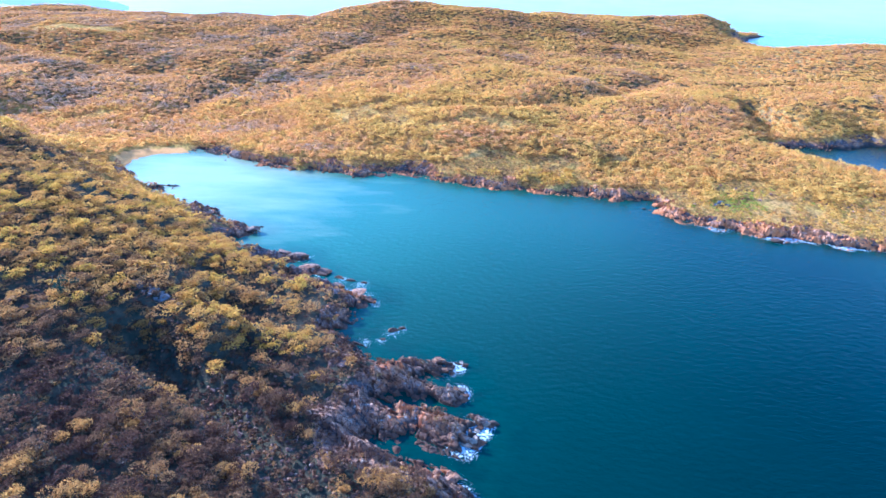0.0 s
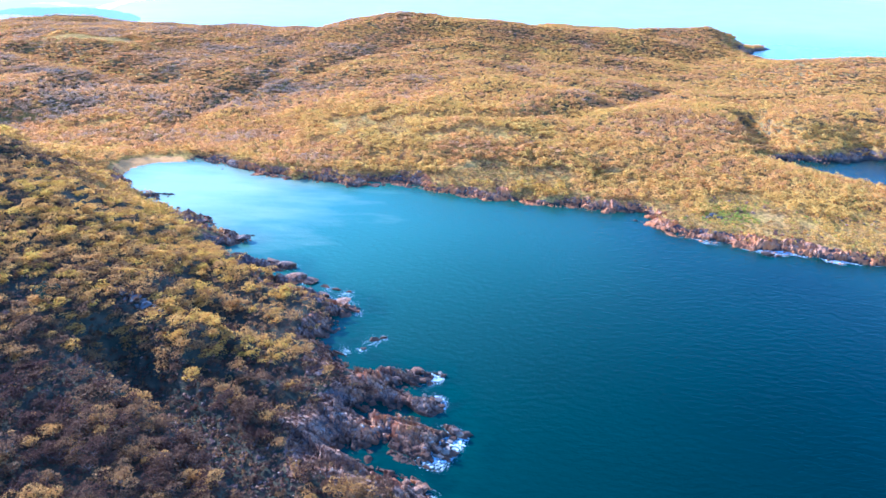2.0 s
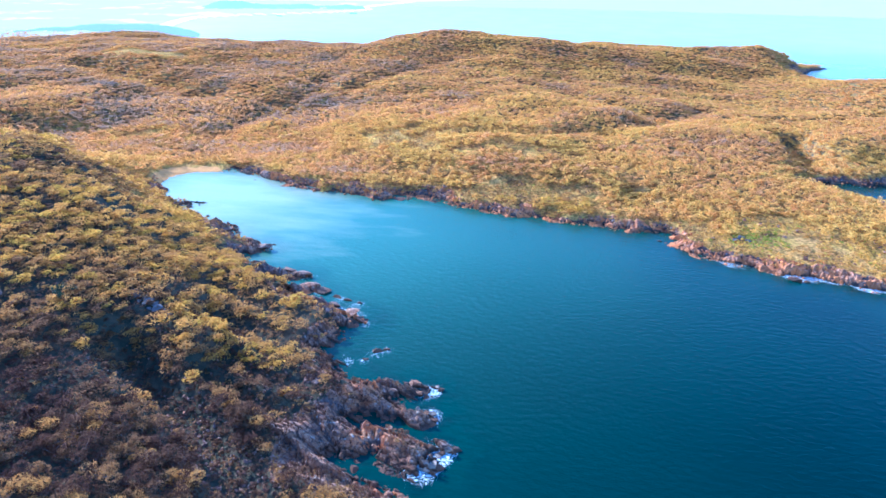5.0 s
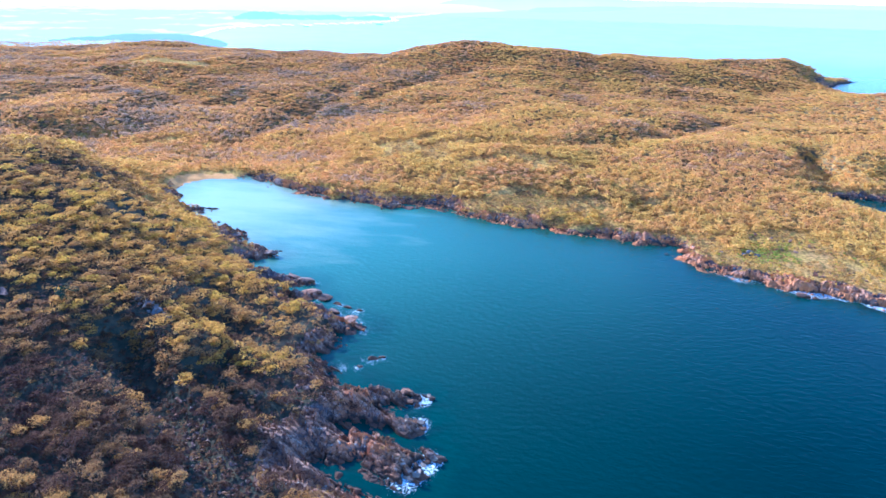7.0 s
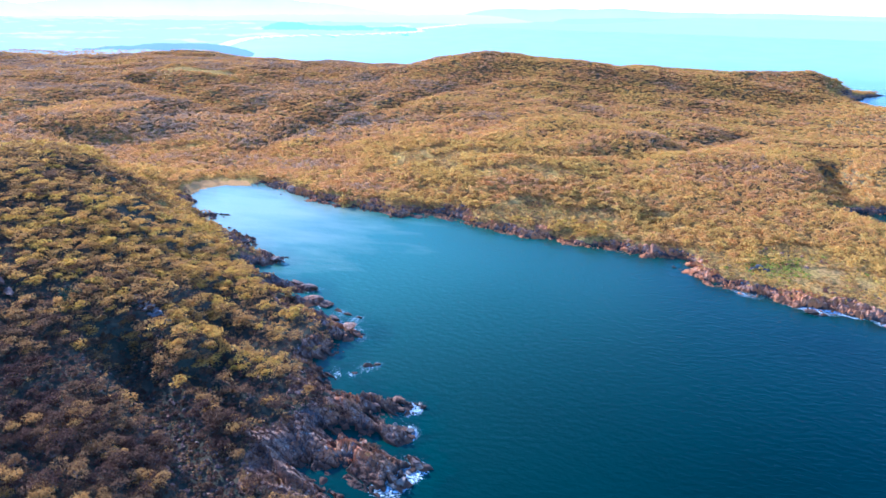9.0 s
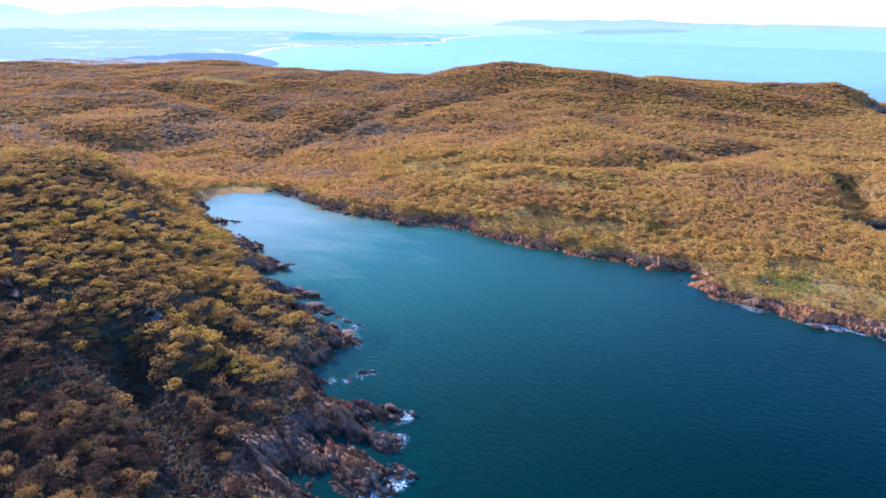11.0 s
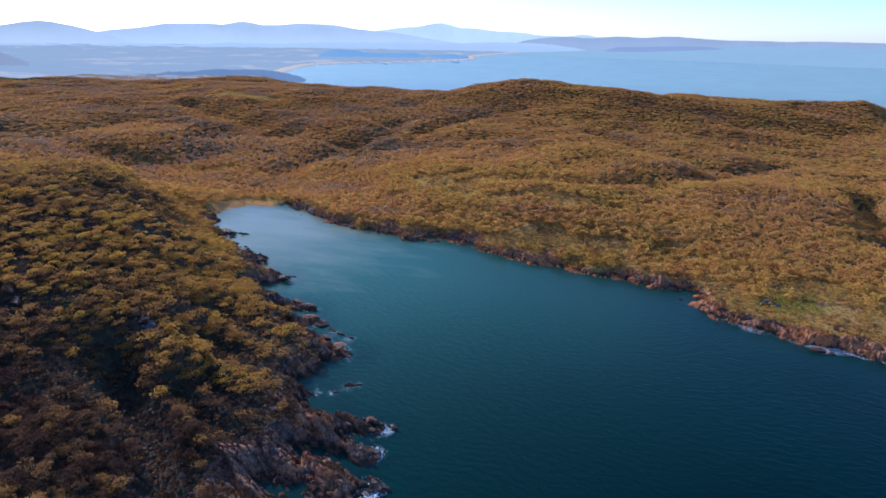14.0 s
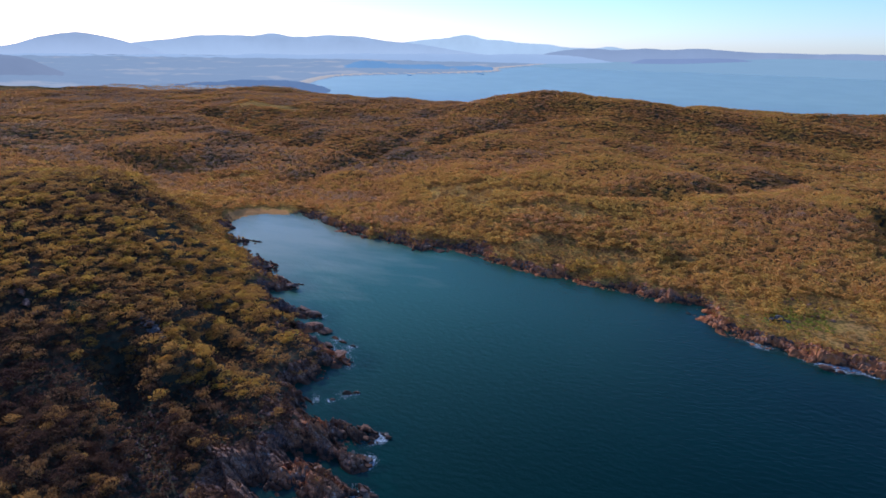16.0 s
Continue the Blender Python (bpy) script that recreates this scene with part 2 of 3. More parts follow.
FAR_SHORE = [(-128, 346), (-109, 336.5), (-89, 331), (-66, 328), (-56, 322), (-47, 328), (-40, 330), (-29, 328.5), (-18, 323),
             (-7, 317), (11, 313), (39, 305), (67, 299), (80, 295), (92, 295.5), (94.5, 284), (97, 275), (109, 266.5),
             (128, 258.5), (138, 253), (149, 252), (165, 246.5), (178.5, 246), (200, 247), (224, 258), (246, 280), (258, 304),
             (256, 330), (240, 347), (229, 354), (212, 372), (199, 388)]
COVE_SHORE = [(206, 401), (225, 399), (240, 403), (254, 405.5), (262, 416), (272, 407), (300, 402), (345, 425), (400, 480),
              (440, 570), (455, 680), (440, 760), (395, 830), (365, 890), (372, 930), (384, 955), (420, 1003), (454, 1040),
              (440, 1062), (330, 1085), (150, 1110), (-50, 1120), (-200, 1090)]
NORTH_SHORE = [(-420, 1130), (-560, 1190), (-650, 1225), (-695, 1254), (-720, 1300), (-741, 1369), (-752, 1420), (-873, 1546), (-970, 1824),
               (-982, 1996), (-896, 2181), (-783, 2346), (-665, 2725), (-751, 3041), (-730, 3500), (-700, 3900), (-537, 4606), (-450, 5200),
               (-6000, 6500), (-6500, -6000), (-200, -6000), (-120, -800)]


def lattice(seed):
    return np.random.RandomState(seed).rand(256, 256)


LATTICE = [lattice(s) for s in range(9)]


def wobble(x, y, size, seed=0):
    """Smooth noise between -1 and 1 with lumps of the given size."""
    u, v = x / size + 37.3 * seed, y / size + 11.7 * seed
    i, j = np.floor(u).astype(int), np.floor(v).astype(int)
    f, g = u - i, v - j
    f, g = f * f * (3 - 2 * f), g * g * (3 - 2 * g)
    n = LATTICE[seed % 9]
    i0, i1, j0, j1 = i % 256, (i + 1) % 256, j % 256, (j + 1) % 256
    return 2 * ((n[i0, j0] * (1 - f) + n[i1, j0] * f) * (1 - g) + (n[i0, j1] * (1 - f) + n[i1, j1] * f) * g) - 1


def ramp(a, b, x):
    s = np.clip((x - a) / (b - a), 0, 1)
    return s * s * (3 - 2 * s)


def cells(x, y, size, seed=0):
    """Cracked-stone cells: distance to the nearest crack (0 to 1), a random number and the offset within the cell."""
    u, v = x / size, y / size
    i, j = np.floor(u).astype(int), np.floor(v).astype(int)
    n, m = LATTICE[seed % 9], LATTICE[(seed + 1) % 9]
    best, second = np.full(u.shape, 9.0), np.full(u.shape, 9.0)
    pick, du, dv = np.zeros(u.shape), np.zeros(u.shape), np.zeros(u.shape)
    for a in (-1, 0, 1):
        for b in (-1, 0, 1):
            p, q = (i + a) % 256, (j + b) % 256
            ox, oy = i + a + n[p, q] - u, j + b + m[p, q] - v
            d = np.hypot(ox, oy)
            near = d < best
            second = np.where(near, best, np.minimum(second, d))
            pick, du, dv = np.where(near, n[q, p], pick), np.where(near, ox, du), np.where(near, oy, dv)
            best = np.where(near, d, best)
    return second - best, pick, du, dv


def smooth_line(points, closed, parts):
    p = np.array(points, float)
    a, c, d = np.roll(p, 1, 0), np.roll(p, -1, 0), np.roll(p, -2, 0)
    out = []
    for s in np.arange(parts) / parts:
        out.append(0.5 * (2 * p + (c - a) * s + (2 * a - 5 * p + 4 * c - d) * s ** 2 + (3 * p - a - 3 * c + d) * s ** 3))
    return np.stack(out, 1).reshape(-1, 2)


LAND = smooth_line(NEAR_SHORE + INNER_SHORE + FAR_SHORE + COVE_SHORE + NORTH_SHORE, True, 3)


def inland(x, y):
    """Metres from the shore, positive on land."""
    shape = x.shape
    x, y = x.ravel(), y.ravel()
    warp = np.clip(np.hypot(x, y) / 130, 0.8, 4)
    x = x + (1.3 * wobble(x, y, 9, 1) + 0.7 * wobble(x, y, 3.1, 2)) * warp
    y = y + (1.3 * wobble(x, y, 9, 3) + 0.7 * wobble(x, y, 3.1, 4)) * warp
    near, inside = np.full(x.size, 1e9), np.zeros(x.size, bool)
    for (ax, ay), (bx, by) in zip(LAND, np.roll(LAND, -1, 0)):
        ex, ey = bx - ax, by - ay
        s = np.clip(((x - ax) * ex + (y - ay) * ey) / (ex * ex + ey * ey + 1e-9), 0, 1)
        near = np.minimum(near, (x - ax - s * ex) ** 2 + (y - ay - s * ey) ** 2)
        inside ^= ((ay > y) != (by > y)) & (x < ax + (y - ay) * ex / (ey if ey else 1e-9))
    return (np.sqrt(near) * np.where(inside, 1, -1)).reshape(shape)
HILLS_WEST = [(-85, 110, 60, -4.0), (-160, 190, 60, 9.1), (-235, 250, 60, 19.8), (-280, 60, 120, 40.3), (-120, 20, 90, 5.3),
              (-190, 290, 40, 8.2), (-60, 170, 40, 1.0), (-290, 400, 70, -14.1), (-366, 460, 80, 5.7), (-810, 900, 200, 1.7),
              (-660, 500, 180, 8.5), (-500, 300, 150, 16.4), (-900, 500, 250, 10.0), (-1400, 900, 350, 20.0),
              (-30, 130, 35, 6.0)]
HILLS_MIDDLE = [(-216, 529, 80, 7.4), (-100, 400, 50, -2.2), (-6, 400, 60, 8.9), (76, 350, 50, 1.5), (130, 300, 45, -1.1),
                (122, 490, 70, 3.1), (40, 490, 70, 6.7), (170, 385, 50, 5.4), (-109, 645, 100, 11.6), (44, 590, 100, 13.2),
                (400, 640, 90, 30.4), (290, 470, 70, 11.8), (248, 432, 20, 5.0)]
HILLS_NORTH = [(-122, 860, 70, 23.0), (10, 850, 90, 34.0), (170, 920, 90, 25.0), (300, 920, 70, 15.0), (400, 985, 50, 0.4),
               (-260, 880, 120, 16.4), (-410, 700, 110, 17.7), (-530, 900, 140, 15.9), (-725, 1160, 55, 11.4)]
GULLIES = [([(-12, 135.5), (-30, 139), (-58, 148)], 11.0, 6.0), ([(-17, 121), (-33, 128), (-62, 139)], 11.0, 5.5),
           ([(-20, 92), (-45, 113), (-60, 124), (-86, 143)], 12.0, 8.5), ([(-27, 160), (-45, 163), (-72, 173)], 12.0, 8.5),
           ([(-36, 173), (-60, 184), (-85, 194)], 11.0, 8.0), ([(-140, 470), (-184, 527), (-168, 571), (-190, 640)], 8.0, 18.0),
           ([(-165, 395), (-200, 440), (-188, 500)], 6.0, 16.0), ([(-190, 372), (-255, 387), (-347, 422), (-480, 425)], 6.0, 22.0),
           ([(-80, 740), (-132, 645), (-149, 548), (-156, 483)], 6.0, 20.0), ([(175, 580), (145, 533), (107, 472), (74, 447)], 7.0, 16.0),
           ([(20, 620), (58, 569), (123, 505)], 6.0, 16.0), ([(20, 975), (95, 882), (188, 935), (233, 909)], 5.0, 24.0),
           ([(-450, 650), (-403, 623), (-322, 575), (-267, 549)], 8.0, 22.0), ([(-16, 422), (22, 418), (64, 442)], 5.0, 9.0),
           ([(-41, 330), (-47, 358)], 5.0, 7.0), ([(90, 293), (93, 312), (84, 340)], 5.0, 9.0), ([(206, 470), (206, 430), (203, 398)], 12.0, 12.0),
           ([(-165, 325), (-190, 312), (-240, 325)], 6.0, 14.0), ([(-100, 215), (-140, 235), (-180, 240)], 4.0, 12.0), ([(-120, 262), (-150, 262), (-185, 270)], 4.0, 10.0)]


def gully(x, y):
    """How deep the land is cut by its gullies."""
    cut = np.zeros(x.shape)
    for line, depth, width in GULLIES:
        near = np.full(x.shape, 1e9)
        for (ax, ay), (bx, by) in zip(line, line[1:]):
            s = np.clip(((x - ax) * (bx - ax) + (y - ay) * (by - ay)) / ((bx - ax) ** 2 + (by - ay) ** 2), 0, 1)
            near = np.minimum(near, np.hypot(x - ax - s * (bx - ax), y - ay - s * (by - ay)))
        cut = np.maximum(cut, depth * np.exp(-(near / width) ** 2))
    return cut


def rise(x, y, d):
    """Height of the bare land, without its stones."""
    hills = sum(a * np.exp(-((x - p) ** 2 + (y - q) ** 2) / (2.0 * r * r)) for p, q, r, a in HILLS_WEST + HILLS_MIDDLE + HILLS_NORTH)
    rough = ramp(20, 120, d)
    hills = hills - gully(x, y) * ramp(-1, 14, d)
    hills = hills + rough * ramp(200, 420, y) * (5.5 * (0.35 - np.abs(wobble(x, y, 95, 1))) + 3.0 * (0.35 - np.abs(wobble(x, y, 48, 2))))
    hills = hills + rough * (1.6 * wobble(x, y, 62, 5) + 1.6 * wobble(x, y, 27, 6)) + ramp(4, 20, d) * 0.5 * wobble(x, y, 8, 7)
    sand = np.exp(-((x + 172) ** 2 + (y - 352) ** 2) / (2 * 21.0 ** 2))
    bank = (4.5 - 1.2 * ramp(235, 260, y)) * ramp(-0.5, 9, d) * (1 - 0.85 * sand)
    bank = bank + 19 * np.exp(-((x - 352) ** 2 + (y - 945) ** 2) / (2 * 38.0 ** 2)) * ramp(0, 14, d)
    return bank + np.maximum(hills, -3) * ramp(-2, 55, d) * (1 - 0.6 * sand) - 7 * ramp(0.3, -16, d) - 0.15


def rocky_width(x, y):
    """How far inland the bare rock reaches: wide round the fingers, narrow along the inner bay."""
    wide = 6 + 6 * ramp(172, 140, y) * ramp(60, 20, x) + 3 * ramp(60, 120, x)
    return wide + 4 * wobble(x, y, 17, 8) + 3 * wobble(x, y, 6, 2)


def stones(x, y):
    """Jointed granite: tilted plates with cracks between them, and smaller blocks on them."""
    u, v = 0.94 * x - 0.34 * y, 0.34 * x + 0.94 * y
    e1, p1, du, dv = cells(0.5 * u, v, 4.9, 1)
    e2, p2, eu, ev = cells(0.8 * u, v, 1.6, 3)
    big = (p1 - 0.5) * 2.2 + (0.8 * du + 1.6 * dv) * 1.0 - 1.4 * ramp(0.09, 0.02, e1)
    return big + (p2 - 0.5) * 1.3 + 0.9 * (eu + ev) * (p2 - 0.3) - 0.9 * ramp(0.13, 0.03, e2)


def link_mesh(name, verts, faces, mat, attrs=None, smooth=False, parent=None):
    """One mesh object from arrays of corners and faces (all triangles or all quads)."""
    me = bpy.data.meshes.new(name)
    n, k = faces.shape
    me.vertices.add(len(verts))
    me.vertices.foreach_set("co", np.ascontiguousarray(verts, np.float32).ravel())
    me.loops.add(n * k)
    me.loops.foreach_set("vertex_index", np.ascontiguousarray(faces, np.int32).ravel())
    me.polygons.add(n)
    me.polygons.foreach_set("loop_start", np.arange(0, n * k, k, dtype=np.int32))
    me.polygons.foreach_set("use_smooth", np.full(n, smooth))
    for key, values in (attrs or {}).items():
        if values.ndim == 1:
            me.attributes.new(key, "FLOAT", "POINT").data.foreach_set("value", values.astype(np.float32))
        else:
            full = np.concatenate([values, np.ones((len(values), 1))], 1).astype(np.float32)
            me.attributes.new(key, "FLOAT_COLOR", "POINT").data.foreach_set("color", full.ravel())
    me.materials.append(mat)
    me.update(calc_edges=True)
    ob = new(name, me)
    ob.parent = parent
    return ob


def sheet(name, x, y, z, keep, mat, attrs=None, smooth=True):
    """A sheet over a grid of rows and columns, where keep holds at a quad's corners."""
    rows, cols = x.shape
    index = np.arange(rows * cols).reshape(rows, cols)
    quads = np.stack([index[:-1, :-1], index[:-1, 1:], index[1:, 1:], index[1:, :-1]], -1).reshape(-1, 4)
    quads = quads[keep.ravel()[quads].any(1)]
    used, faces = np.unique(quads, return_inverse=True)
    verts = np.stack([x.ravel(), y.ravel(), z.ravel()], 1)[used]
    picked = {key: v.reshape(rows * cols, *v.shape[2:])[used] for key, v in (attrs or {}).items()}
    return link_mesh(name, verts, faces.reshape(-1, 4), mat, picked, smooth)


# ---- ground and sea ----
HUB = (35.0, 0.0)
turns = np.radians(np.concatenate([np.arange(-62, 42, 0.26), np.arange(42, 298.1, 4)]))[::-1]
rings = np.concatenate([[0.01, 25, 45, 60], 70 * 1.0062 ** np.arange(0, 475), 1370 * 1.015 ** np.arange(0, 84)])
A, R = np.meshgrid(turns, rings)
GX, GY = HUB[0] + R * np.sin(A), HUB[1] + R * np.cos(A)
GD = inland(GX, GY)
GZ = rise(GX, GY, GD)
ROCKY = rocky_width(GX, GY)
BEACH = ramp(23, 17, np.hypot(GX + 179, GY - 347)) * ramp(12, 9, GD)
rock_cover = ramp(3, -3, GD - ROCKY) * (1 - BEACH)
GZ = GZ + rock_cover * ramp(-3, 3, GD) * stones(GX, GY) * 0.8
MEADOWS = [(-412, 695, 45, 12), (-255, 432, 38, 12), (-60, 425, 55, 22), (135, 290, 32, 17), (195, 280, 50, 24), (0, 385, 60, 12), (20, 335, 60, 12)]


def meadow(x, y):
    return np.clip(sum(np.exp(-((x - p) ** 2 / (2.0 * a * a) + (y - q) ** 2 / (2.0 * b * b))) for p, q, a, b in MEADOWS), 0, 1)


grass_cover = np.clip(meadow(GX, GY) + 0.35 * ramp(45, 15, GD) * ramp(150, 230, GY) + 0.45 * ramp(200, 320, GY), 0, 1)
sand_cover = BEACH
ground = sheet("ground", GX, GY, GZ, GD > -40, GROUND, {"cover": np.stack([rock_cover, grass_cover, sand_cover], -1)})
tagged(ground, "wooded coastal hills with dry grass and bare granite at the shore", "ground", kind="structure")

SURF = [(3, 152, 4.5, 1.0), (5, 141, 4, 1.0), (10, 126, 5, 1.0), (4, 119, 4, 0.8), (-19, 171, 6, 1.0), (-24, 166, 4, 0.8), (-34, 201, 8, 1.0),
        (-90, 246, 5, 1.0), (-58, 222, 6, 0.6), (135, 251, 9, 0.9), (152, 249, 9, 0.9), (172, 244, 14, 1.0), (112, 262, 9, 0.8),
        (60, 298, 5, 0.6), (20, 309, 5, 0.6), (8, 104, 6, 0.8), (-150, 290, 8, 0.5), (450, 1040, 40, 0.6), (220, 398, 8, 0.6)]
surf = sum(s * np.exp(-((GX - p) ** 2 + (GY - q) ** 2) / (2.0 * r * r)) for p, q, r, s in SURF)
foam_cover = np.clip(surf, 0, 1) * ramp(-5, -0.5, GD) * 0.54 + 0.1 * ramp(-4, -1, GD)
for p, q, r in [(-19, 170, 3.0), (-22, 165, 2.2), (-34, 201, 3.5), (-41, 204.5, 3.0), (-16, 172, 2.2), (-51, 207.5, 3.0), (-60, 220.5, 3.0), (-27, 187.5, 2.6)]:
    foam_cover = np.maximum(foam_cover, 0.53 * np.exp(-((GX - p) ** 2 + (GY - q) ** 2) / (2.0 * r * r)))
shallow_cover = ramp(-15, -2, GD) * 0.35
# How much of the painted sheen the bay water takes.
bay_sheen = np.clip(0.12 * ramp(150, 280, GY) + 0.5 * np.exp(-((GX + 150) ** 2 + (GY - 318) ** 2) / (2 * 38.0 ** 2)) + np.exp(-((GX + 130) ** 2 + (GY - 305) ** 2) / (2 * 112.0 ** 2)) + 0.08 * ramp(170, 260, GY) * wobble(GX, GY, 40, 2), 0, 2)
sea = sheet("sea", GX[::2], GY[::2], GZ[::2] * 0, GD[::2] < 6, WATER, {"cover": np.stack([shallow_cover, foam_cover, bay_sheen], -1)[::2], "open_sea": ramp(750, 1700, R)[::2]})
tagged(sea, "teal sea water with small waves and white surf along the rocks", "sea", kind="structure")


RUST_ZONES = [(-8, 127.5, 9, 4), (-17, 147, 5, 4), (-1, 109, 5, 3), (-36, 192, 8, 4), (-52, 205, 7, 4)]


def shore_rock(name, x0, x1, y0, y1, step, label, rock=GRANITE):
    """A stretch of bare, jointed granite along the shore, finer than the ground below it."""
    x, y = np.meshgrid(np.arange(x0, x1, step), np.arange(y0, y1, step))
    d = inland(x, y)
    reach = rocky_width(x, y) - d
    z = rise(x, y, d) + ramp(-3, 3, d) * stones(x, y) + 0.25 * ramp(-1, 3, reach) - 1.2 * ramp(1, -3, reach)
    rust = np.clip(sum(np.exp(-((x - p) / a) ** 2 - ((y - q) / b) ** 2) for p, q, a, b in RUST_ZONES), 0, 1)
    return tagged(sheet(name, x, y, z, (reach > -2) & (d > -7) & (np.hypot(x + 178, y - 349) > 24), rock, {"rust": rust}, smooth=False), label, "rock", kind="structure")


shore_rock("rock_shore", -62, 14, 88, 180, 0.3, "cracked pink and grey granite fingers running into the sea")
shore_rock("rock_shore", -196, -18, 179, 345, 0.65, "low dark granite ledges along the bay")
shore_rock("rock_shore", -130, 100, 280, 350, 0.9, "reddish granite bank below the scrub", RUST_GRANITE)
shore_rock("rock_shore", 88, 225, 238, 300, 0.8, "orange-pink granite shelf below green turf", RUST_GRANITE)

# ---- the far distance ----


def far_ridge(name, radius, depth, profile, foot, mat, label, rough=0.0):
    """A hill range far off: a rounded bank round the hub, its crest given by bearings and heights."""
    bearing = np.linspace(profile[0][0], profile[-1][0], 260)
    crest = np.interp(bearing, [p[0] for p in profile], [p[1] for p in profile])
    crest = np.convolve(np.pad(crest, 4, mode="edge"), np.ones(9) / 9, "valid")
    crest = crest + 0.012 * (crest - foot) * wobble(bearing * 10, bearing * 0, 3, 4)
    s = np.linspace(0, 1, 12)[:, None]
    r = radius - depth * (1 - s)
    shape = np.sin(s * np.pi / 2) ** 1.3
    z = foot + (crest - foot)[None, :] * shape + 0.05 * np.abs(crest - foot)[None, :] * (shape - shape ** 3) * wobble(bearing[None, :] * 12 + 0 * s, 30 * s + 0 * bearing[None, :], 4, 3)
    a = np.radians(bearing)[None, :]
    z = z + rough * shape * (wobble(a * radius + 0 * s, r + 0 * a, 22, 5) + 0.6 * wobble(a * radius + 0 * s, r + 0 * a, 9, 6))
    ob = sheet(name, HUB[0] + r * np.sin(a), HUB[1] + r * np.cos(a), z, z > -1e9, mat)
    return tagged(ob, label, "backdrop", kind="structure")


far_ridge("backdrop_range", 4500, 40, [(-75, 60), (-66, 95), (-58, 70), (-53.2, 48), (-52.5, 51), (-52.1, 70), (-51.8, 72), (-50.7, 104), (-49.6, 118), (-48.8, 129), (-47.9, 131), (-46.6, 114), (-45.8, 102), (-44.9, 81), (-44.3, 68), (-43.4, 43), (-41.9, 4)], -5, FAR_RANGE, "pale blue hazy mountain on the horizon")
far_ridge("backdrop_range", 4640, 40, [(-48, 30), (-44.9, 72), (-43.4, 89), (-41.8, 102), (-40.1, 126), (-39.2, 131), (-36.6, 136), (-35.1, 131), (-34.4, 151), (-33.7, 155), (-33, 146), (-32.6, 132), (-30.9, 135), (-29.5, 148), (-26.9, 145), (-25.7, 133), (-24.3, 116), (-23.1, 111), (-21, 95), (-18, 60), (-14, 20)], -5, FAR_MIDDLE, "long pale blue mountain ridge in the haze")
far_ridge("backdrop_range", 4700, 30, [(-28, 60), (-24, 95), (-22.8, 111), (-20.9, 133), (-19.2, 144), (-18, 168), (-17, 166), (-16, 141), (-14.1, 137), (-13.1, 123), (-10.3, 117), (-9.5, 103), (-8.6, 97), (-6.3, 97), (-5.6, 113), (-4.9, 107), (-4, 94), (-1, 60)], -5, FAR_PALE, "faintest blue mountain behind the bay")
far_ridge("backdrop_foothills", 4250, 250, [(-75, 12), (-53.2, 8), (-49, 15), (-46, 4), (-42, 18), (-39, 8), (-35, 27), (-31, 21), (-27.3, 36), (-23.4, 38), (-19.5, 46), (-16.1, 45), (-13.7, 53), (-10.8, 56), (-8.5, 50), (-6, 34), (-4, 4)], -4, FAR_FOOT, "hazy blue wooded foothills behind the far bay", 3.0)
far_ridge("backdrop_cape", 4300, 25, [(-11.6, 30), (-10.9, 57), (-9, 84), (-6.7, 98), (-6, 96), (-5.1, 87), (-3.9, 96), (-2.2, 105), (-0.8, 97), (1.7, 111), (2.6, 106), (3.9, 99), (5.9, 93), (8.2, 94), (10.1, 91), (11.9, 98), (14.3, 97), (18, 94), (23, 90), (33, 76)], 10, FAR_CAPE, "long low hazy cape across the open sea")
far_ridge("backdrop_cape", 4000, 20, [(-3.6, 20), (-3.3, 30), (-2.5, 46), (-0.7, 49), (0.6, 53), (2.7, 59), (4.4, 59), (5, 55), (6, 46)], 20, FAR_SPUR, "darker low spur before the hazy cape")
# Added glowing bank that fills in the sea up to the horizon.
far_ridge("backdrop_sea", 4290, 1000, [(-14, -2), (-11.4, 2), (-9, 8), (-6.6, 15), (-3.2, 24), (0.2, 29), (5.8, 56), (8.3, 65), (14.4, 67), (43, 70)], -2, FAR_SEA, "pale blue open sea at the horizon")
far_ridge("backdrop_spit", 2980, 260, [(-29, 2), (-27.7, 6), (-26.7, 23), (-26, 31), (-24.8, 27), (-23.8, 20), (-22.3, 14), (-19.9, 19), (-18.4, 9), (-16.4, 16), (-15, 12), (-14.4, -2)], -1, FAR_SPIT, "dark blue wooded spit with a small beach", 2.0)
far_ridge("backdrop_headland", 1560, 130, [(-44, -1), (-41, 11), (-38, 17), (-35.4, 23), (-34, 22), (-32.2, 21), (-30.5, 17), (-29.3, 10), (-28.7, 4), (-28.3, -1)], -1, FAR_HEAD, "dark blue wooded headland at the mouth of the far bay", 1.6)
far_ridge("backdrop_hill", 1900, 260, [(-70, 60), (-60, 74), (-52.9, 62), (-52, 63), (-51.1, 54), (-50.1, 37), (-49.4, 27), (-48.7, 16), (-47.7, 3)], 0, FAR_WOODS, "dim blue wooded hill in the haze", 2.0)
# Hazed, glowing sheets laid just over the ground of the far lowland.
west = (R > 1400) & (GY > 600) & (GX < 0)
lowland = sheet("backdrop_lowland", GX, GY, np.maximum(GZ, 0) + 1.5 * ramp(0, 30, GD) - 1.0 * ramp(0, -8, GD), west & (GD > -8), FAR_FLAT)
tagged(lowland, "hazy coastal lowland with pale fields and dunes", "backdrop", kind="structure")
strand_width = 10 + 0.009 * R
